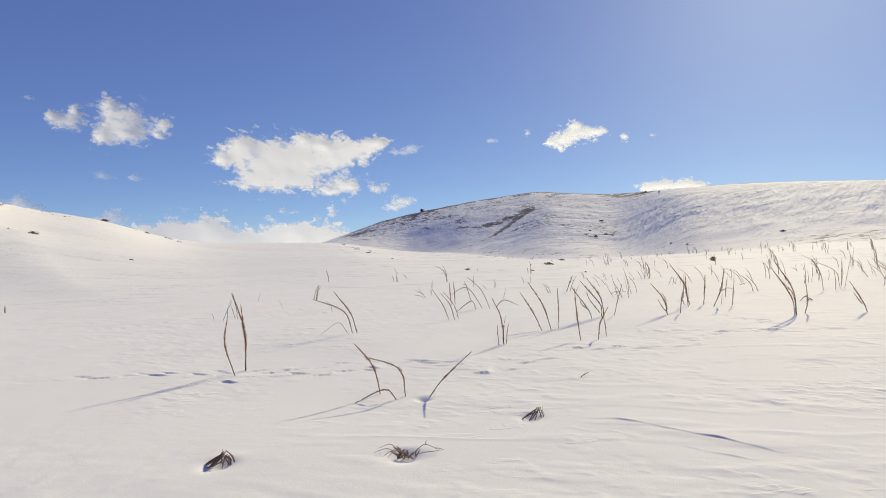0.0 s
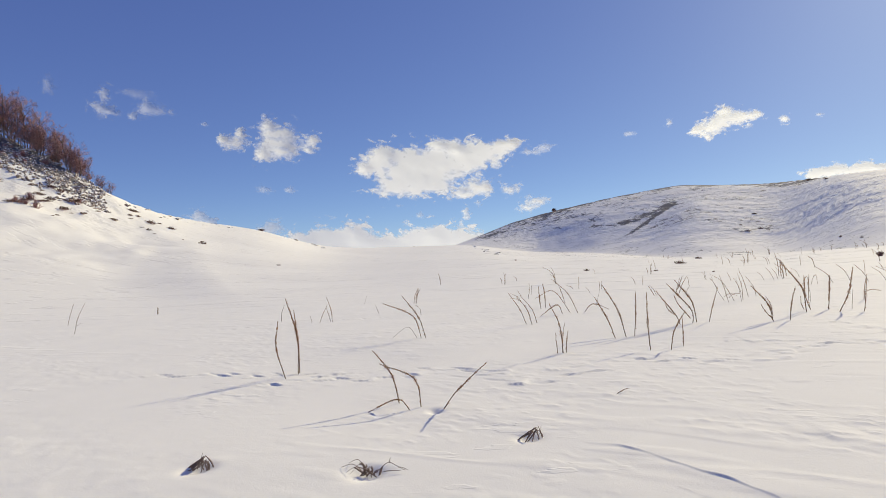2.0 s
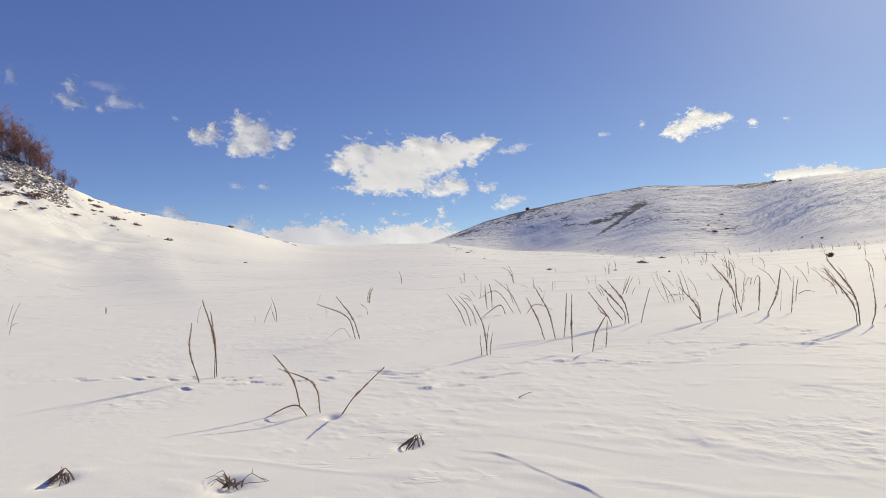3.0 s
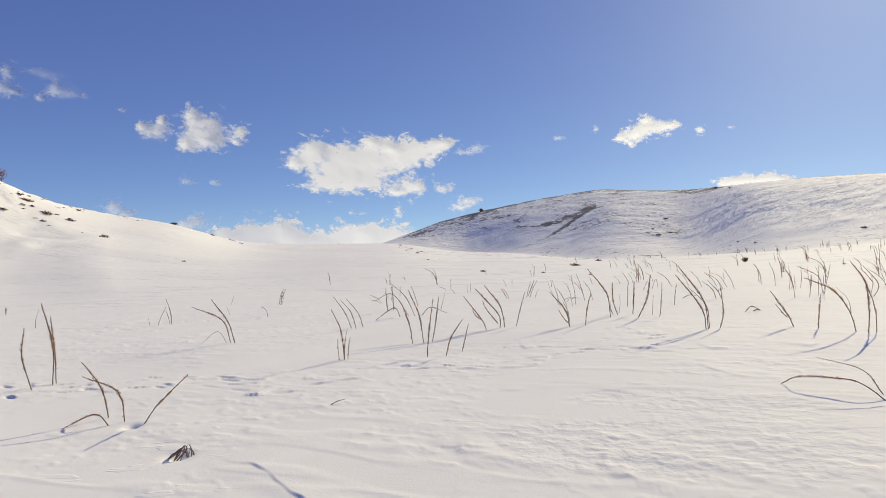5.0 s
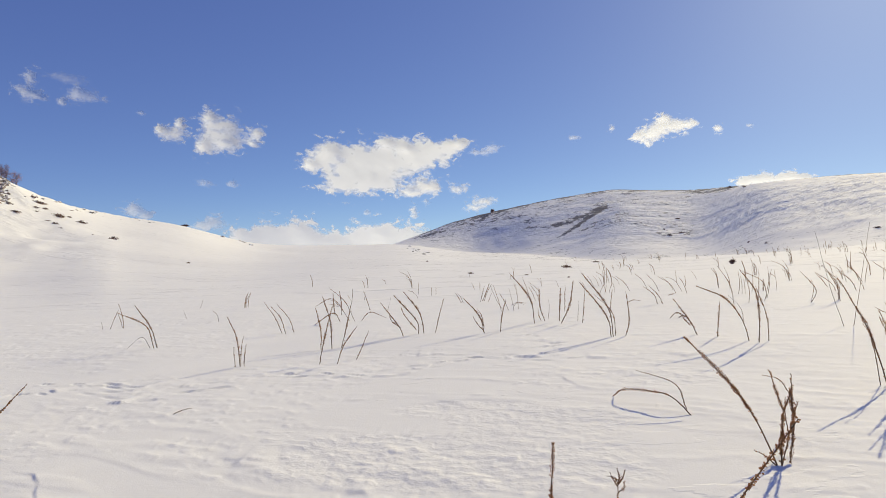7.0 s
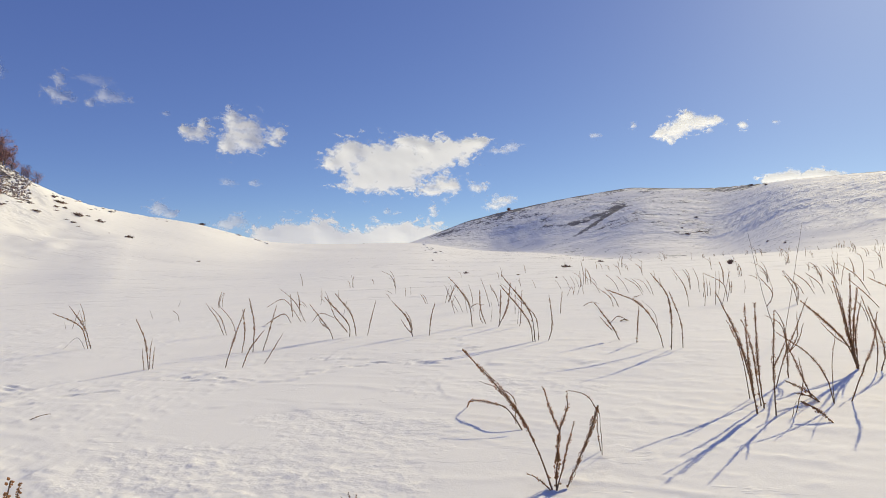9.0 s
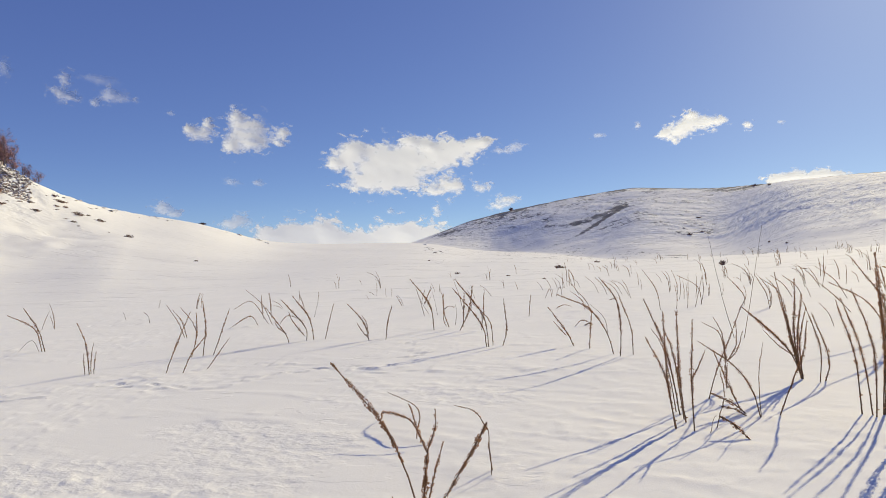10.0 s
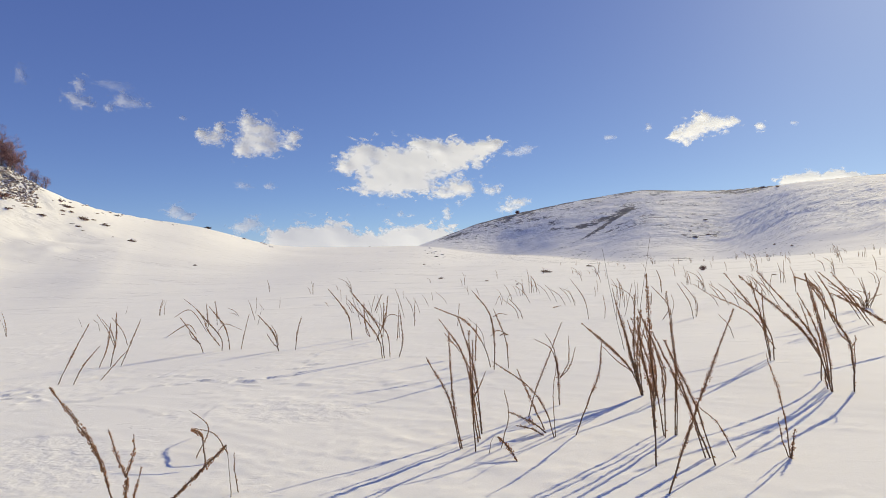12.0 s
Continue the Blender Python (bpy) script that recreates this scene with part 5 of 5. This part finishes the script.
dead_clump(0.21, 5.12, 12, 0.11, 0.08, apex=(0.05, 0.0, 0.08), label="dead brown leaves leaning together in a snow hollow",
           twigs=[((0.05, 0, 0.0), (0.08, 0, 0.06), (0.085, 0, 0.115)), ((0.05, 0, 0.07), (0.08, 0, 0.06), (0.10, 0, 0.03))])
plant(6.71, 12.06, 10, (1, 0, 0.02, 0, 0, 0.14, 0.09, 0.32, 0.01), (2, 0, 0, 0.18, 0.03, 0.25, 0.03, 0.33, 0.0))
plant(0.87, 6.38, 8, (0.6, 0, 0.12, 0, 0, 0.10, 0.014, 0.18, 0.02), label="short thin dry stalk lying flat on the snow")


# ---- far tufts of dry stalks ----
def scatter_tufts():
    rnd = random.Random(11)
    models = []
    for k in range(9):
        rows = []
        for i in range(1 + k % 4):
            tall, lean = rnd.uniform(0.45, 0.95), rnd.uniform(-0.75, 0.12)
            u = rnd.uniform(-0.12, 0.12)
            rows.append((rnd.choice((0.8, 1.0, 1.6, 2.0)), rnd.uniform(-0.15, 0.15), 0.0, u, 0, u + 0.25 * lean * tall, 0.55 * tall, u + lean * tall * 0.8, tall * (1 - 0.25 * abs(lean))))
        x, y = 10.5 + 1.9 * k, 19.5 + 1.7 * ((k * 5) % 9)
        models.append(plant(x, y, rnd.uniform(0, 20), *rows, scale=1.1))
    count = 0
    while count < 84:
        if count < 78:
            az, r = rnd.triangular(-2, 37, 26), 19 + 46 * rnd.random() ** 1.3
        else:
            az, r = rnd.uniform(-24, 0), rnd.uniform(19, 30)
        x, y = EX + r * math.sin(radians(az)), EY + r * math.cos(radians(az))
        k = rnd.uniform(0.55, 1.0)
        m = rnd.choice(models)
        made = copy_thing(m, pose(x, y, ground_at(x, y) - 0.02, 0, 0, rnd.uniform(-25, 35)) @ Matrix.Scale(k, 4))
        made.scale = (k, k, k)
        count += 1


scatter_tufts()


# ---- scrub and stones on the slopes ----
def scrub_model(name, seed, mat, label, category, flat=0.55, twigs=75):
    rnd = random.Random(seed)
    base = tagged(new(name), label, category, "low scrub on the slopes")
    verts, faces = [], []
    tips = []
    for k in range(twigs):
        a, e = rnd.uniform(0, 2 * math.pi), rnd.uniform(0.1, 1.45)
        reach = rnd.uniform(0.28, 0.55)
        tip = Vector((math.cos(a) * math.cos(e) * reach, math.sin(a) * math.cos(e) * reach, math.sin(e) * reach * flat * 1.3))
        root = Vector((tip.x * 0.35, tip.y * 0.35, -0.12))
        tube(verts, faces, [root, root.lerp(tip, 0.6) + Vector((0, 0, 0.04)), tip], [0.012, 0.009, 0.004], 3)
        tips.append(tip)
    part("branches", mesh_of("branches", verts, faces, TWIG), base)
    verts, faces = [], []
    for tip in tips:
        for k in range(3):
            at = tip * rnd.uniform(0.6, 1.08)
            way = Vector((rnd.uniform(-1, 1), rnd.uniform(-1, 1), rnd.uniform(-0.3, 1))).normalized()
            capsule(verts, faces, at, way, rnd.uniform(0.02, 0.055))
    tagged(part("foliage", mesh_of("foliage", verts, faces, mat, False), base), kind="stuff")
    return base


def boulder_model(name, seed, label):
    rnd = random.Random(seed)
    bm = bmesh.new()
    bmesh.ops.create_icosphere(bm, subdivisions=2 if seed % 2 else 3, radius=0.5)
    off = Vector((rnd.uniform(0, 50), rnd.uniform(0, 50), 0))
    for v in bm.verts:
        n = noise.fractal(v.co * 2.2 + off, 0.9, 2.1, 4) * 0.22 + 0.30 * (noise.cell(v.co * 3.1 + off) - 0.5)
        v.co = v.co * (1 + n)
        v.co.z *= 0.62
        v.co.x *= 1.25
    me = bpy.data.meshes.new(name)
    bm.to_mesh(me)
    bm.free()
    me.materials.append(ROCK)
    return tagged(new(name, me), label, "rock", "stones on the slopes")


def place(models, rnd, spots, sink=0.05, keep=(0.85, 1.15)):
    """Sets models on the ground in turn; a size below nought makes a tilted, upright block."""
    for k, (x, y, size) in enumerate(spots):
        m = models[k % len(models)]
        s = abs(size) * rnd.uniform(*keep)
        tilt = rnd.uniform(-35, 35) if size < 0 else 0.0
        at = pose(x, y, ground_at(x, y) - sink * abs(size), tilt, 0.6 * tilt, rnd.uniform(0, 360))
        if m.get("used"):
            m = copy_thing(m, at)
        else:
            m.matrix_world = at
            m["used"] = 1
        m.scale = (s * rnd.uniform(0.9, 1.5), s * rnd.uniform(0.6, 0.9), s * (rnd.uniform(1.0, 1.7) if size < 0 else rnd.uniform(0.6, 1.0)))


def rim_at(az):
    return float(np.interp(az, BEARINGS, RIM_R))


def slopes():
    rnd = random.Random(21)
    brown = "low brown juniper scrub poking through the snow"
    bushes = [scrub_model("juniper_scrub", 31 + k, SCRUB, brown, "shrub", 0.30 + 0.08 * k) for k in range(4)]
    spots = [(-83.6, 68.2, 3.1), (-84.1, 70.6, 2.9), (-85.9, 73.6, 2.2), (-84.0, 74.3, 2.1), (-83.3, 72.5, 2.2), (-80.6, 73.3, 2.5), (-86.1, 77.9, 1.7), (-82.4, 77.7, 2.3), (-83.4, 77.6, 1.8), (-78.1, 74.6, 1.1), (-79.6, 81.4, 1.2), (-75.4, 78.4, 1.4), (-75.8, 78.2, 1.0), (-80.7, 88.3, 1.7), (-80.8, 87.5, 1.2), (-74.7, 85.8, 2.2), (-76.6, 86.8, 1.3), (-70.1, 79.9, 1.2), (-71.6, 86.9, 1.4), (-75.1, 88.2, 0.9), (-81.8, 100.7, 1.6), (-63.1, 79.7, 0.5), (-59.1, 79.0, 1.4), (-36.0, 62.9, 0.6), (-88.7, 75.7, 1.6), (-87.3, 77.0, 1.6), (-81.5, 79.9, 1.1)]
    for k in range(62):
        az = rnd.uniform(-56, -41.5)
        r = rim_at(az) - rnd.triangular(3, 27, 9)
        if az > -47.5 and rnd.random() < 0.6:
            continue
        spots.append((EX + r * math.sin(radians(az)), EY + r * math.cos(radians(az)), rnd.uniform(0.4, 1.1)))
    place(bushes, rnd, spots, 0.1, (1.1, 1.45))
    place(bushes, rnd, [(46.8, 177.0, 2.0), (61.2, 105.7, 1.6), (39.8, 156.8, 1.7), (43.5, 159.6, 1.3), (40.1, 164.4, 1.3), (46.1, 119.9, 1.0), (46.5, 112.6, 0.9), (74.0, 216.5, 2.3), (73.6, 201.7, 1.8),
                        (-73.8, 119.4, 1.6), (6.6, 40.9, 0.7), (0.63, 35.5, 0.4), (4.02, 31.0, 0.32), (9.8, 52.5, 0.5), (-6.5, 59.3, 0.35), (5.9, 27.0, 0.2), (15.3, 25.1, 0.22)], 0.0)
    tree_bush = scrub_model("round_bush", 77, SCRUB, "round dark leafless bush on the crest of the hill", "shrub", 0.75, 160)
    place([tree_bush], rnd, [(-12.2, 239.5, 2.6)], -0.25, (1, 1))
    tree_bush.scale = (2.6, 2.4, 2.3)
    place(bushes[3:], rnd, [(14.6, 32.9, 0.6)], -0.1)
    rocks = [boulder_model("boulder", 41 + k, "grey weathered limestone boulder dusted with snow") for k in range(4)]
    spots = [(-67.6, 119.3, 1.4), (-66.6, 123, 1.3), (-63.9, 126.1, 1.8), (-62.6, 125.0, 1.2), (-59.5, 122.3, 1.6), (-48.5, 160, 1.3), (-30.0, 157.4, 1.5), (-20.5, 121.4, 1.1), (-19.4, 119, 0.9), (-15.5, 103.6, 0.85), (-22.3, 128, 1.2), (-24.2, 135, 1.0), (-6.0, 64.6, 0.3)]
    def on_outcrop():
        az = rnd.uniform(-57, -46.4)
        r = rim_at(az) + (rnd.uniform(-9, 0) + 1.6 * rnd.gauss(0, 1)) * rim_at(az) / 107
        return EX + r * math.sin(radians(az)), EY + r * math.cos(radians(az))

    for k in range(190):
        spots.append((*on_outcrop(), -rnd.choice((0.45, 0.7, 1.0)) * rnd.uniform(0.8, 1.3)))
    loose = bmesh.new()
    for k in range(760):
        x, y = on_outcrop()
        size = rnd.uniform(0.22, 0.55)
        m = pose(x, y, ground_at(x, y) + 0.1 * size, rnd.uniform(-35, 35), rnd.uniform(-35, 35), rnd.uniform(0, 360)) @ Matrix.Diagonal((size * 1.3, size * 0.8, size * rnd.uniform(0.8, 1.6), 1))
        chip = bmesh.ops.create_icosphere(loose, subdivisions=1, radius=0.5)["verts"]
        for v in chip:
            v.co = m @ (v.co * rnd.uniform(0.7, 1.3))
    scree = bpy.data.meshes.new("scree")
    loose.to_mesh(scree)
    loose.free()
    scree.materials.append(ROCK)
    tagged(new("scree", scree), "loose grey limestone rubble in snow below trees", "rocks", kind="stuff")
    for k in range(26):
        az = rnd.uniform(-46, -36)
        r = float(np.interp(az, BEARINGS, RIM_R)) - rnd.uniform(0, 6)
        spots.append((EX + r * math.sin(radians(az)), EY + r * math.cos(radians(az)), rnd.uniform(0.3, 0.9)))
    for k in range(16):
        f = k / 15
        spots.append((-24 + 10 * f + rnd.gauss(0, 0.6), 132 - 32 * f + rnd.gauss(0, 1.5), rnd.uniform(0.35, 1.0)))
    place(rocks, rnd, spots, 0.12)
    red = [scrub_model("bare_shrub", 91 + k, TWIG, "leafless reddish shrub among rocks on the snowy rise", "shrub", 1.0, 55) for k in range(2)]
    spots = []
    for k in range(30):
        az = rnd.triangular(-58, -47.5, -56)
        r = rim_at(az) - (rnd.uniform(2, 11) if az < -52.5 else rnd.uniform(1, 6))
        spots.append((EX + r * math.sin(radians(az)), EY + r * math.cos(radians(az)), rnd.uniform(0.8, 2.2)))
    spots += [(-83.9 + rnd.gauss(0, 2.5), 69.2 + rnd.gauss(0, 2.5), rnd.uniform(1.0, 1.7)) for k in range(10)]
    place(red, rnd, spots, 0.0)


slopes()


# ---- bare beeches on the rise ----
def bare_tree(seed, tall):
    rnd = random.Random(seed)
    base = tagged(new("bare_tree"), "leafless reddish-brown beech tree on the snowy slope", "tree", "bare trees on the rise")
    wood, crown = ([], []), ([], [])

    def limb(start, way, length, radius, level):
        bend = Vector((rnd.uniform(-1, 1), rnd.uniform(-1, 1), rnd.uniform(-0.2, 0.6))) * 0.22
        mid = start + way * length * 0.5 + bend * length * 0.3
        tip = start + (way + bend).normalized() * length
        verts, faces = wood if level < 2 else crown
        if level < 3:
            tube(verts, faces, [start, mid, tip], [radius, radius * 0.75, max(radius * 0.4, 0.008)], 6 if level == 0 else 4 if level == 1 else 3)
        else:
            tube(verts, faces, [start, tip], [radius, 0.011], 3)
        if level == 4:
            return
        for k in range((12, 6, 4, 2)[level]):
            f = rnd.uniform(0.07 if level == 0 else 0.15, 1.0)
            at = start.lerp(mid, f * 2) if f < 0.5 else mid.lerp(tip, f * 2 - 1)
            a = rnd.uniform(0, 2 * math.pi)
            side = way.cross(Vector((math.cos(a), math.sin(a), 0.2))).normalized()
            out = (way * rnd.uniform(0.35, 0.8) + side * rnd.uniform(0.6, 1.0) + Vector((0, 0, 0.25))).normalized()
            limb(at, out, length * rnd.uniform(0.36, 0.58) * (1.15 - 0.5 * f), max(radius * 0.45, 0.015), level + 1)

    for k in range(3):
        limb(Vector((0.5 * k, 0.3 * k, -0.3)), Vector((rnd.uniform(-0.15, 0.15), rnd.uniform(-0.15, 0.15), 1)).normalized(), tall * (0.86 - 0.17 * k), 0.11 - 0.025 * k, 0)
    part("trunk", mesh_of("trunk", *wood, BARK), base)
    part("crown", mesh_of("crown", *crown, TWIG), base, "haze of fine reddish twigs")
    return base


def grove():
    rnd = random.Random(5)
    models = [bare_tree(60 + k, 8.0) for k in range(4)]
    used = set()
    spots = [(-56.0, 108, 1.25), (-54.7, 103, 1.15), (-54.1, 110, 1.2), (-53.1, 104, 1.05), (-52.5, 109, 1.08), (-51.8, 105, 0.95), (-51.1, 109, 0.95), (-50.6, 105, 0.82), (-50.0, 108, 0.85), (-49.5, 110, 0.82), (-49.0, 106, 0.8),
             (-48.5, 108, 0.76), (-48.1, 107, 0.62), (-47.7, 109, 0.52), (-46.5, 107, 0.34), (-45.9, 108, 0.34), (-47.0, 108, 0.27), (-55.3, 100, 0.75), (-53.9, 99, 0.5), 
             (-52.2, 103, 0.6), (-50.9, 103, 0.55), (-49.8, 104, 0.5), (-48.8, 104, 0.45), (-54.5, 106, 1.0), (-49.2, 112, 0.8), (-51.5, 112, 0.95), (-53.6, 107, 0.7), (-48.2, 111, 0.6)]
    for k, (az, r, s) in enumerate(spots):
        near = rim_at(az) / 107
        r = max(r, 105 + 0.35 * (r - 99))
        r, s = r * near, s * near * float(np.interp(az, (-53, -50, -47), (0.84, 0.80, 0.86)))
        x, y = EX + r * math.sin(radians(az)), EY + r * math.cos(radians(az))
        at = pose(x, y, ground_at(x, y), 0, 0, rnd.uniform(0, 360))
        m = models[k % 4]
        if k < 4:
            m.matrix_world = at
        else:
            m = copy_thing(m, at)
        m.scale = (1.08 * s, 1.08 * s, 1.1 * s)


grove()
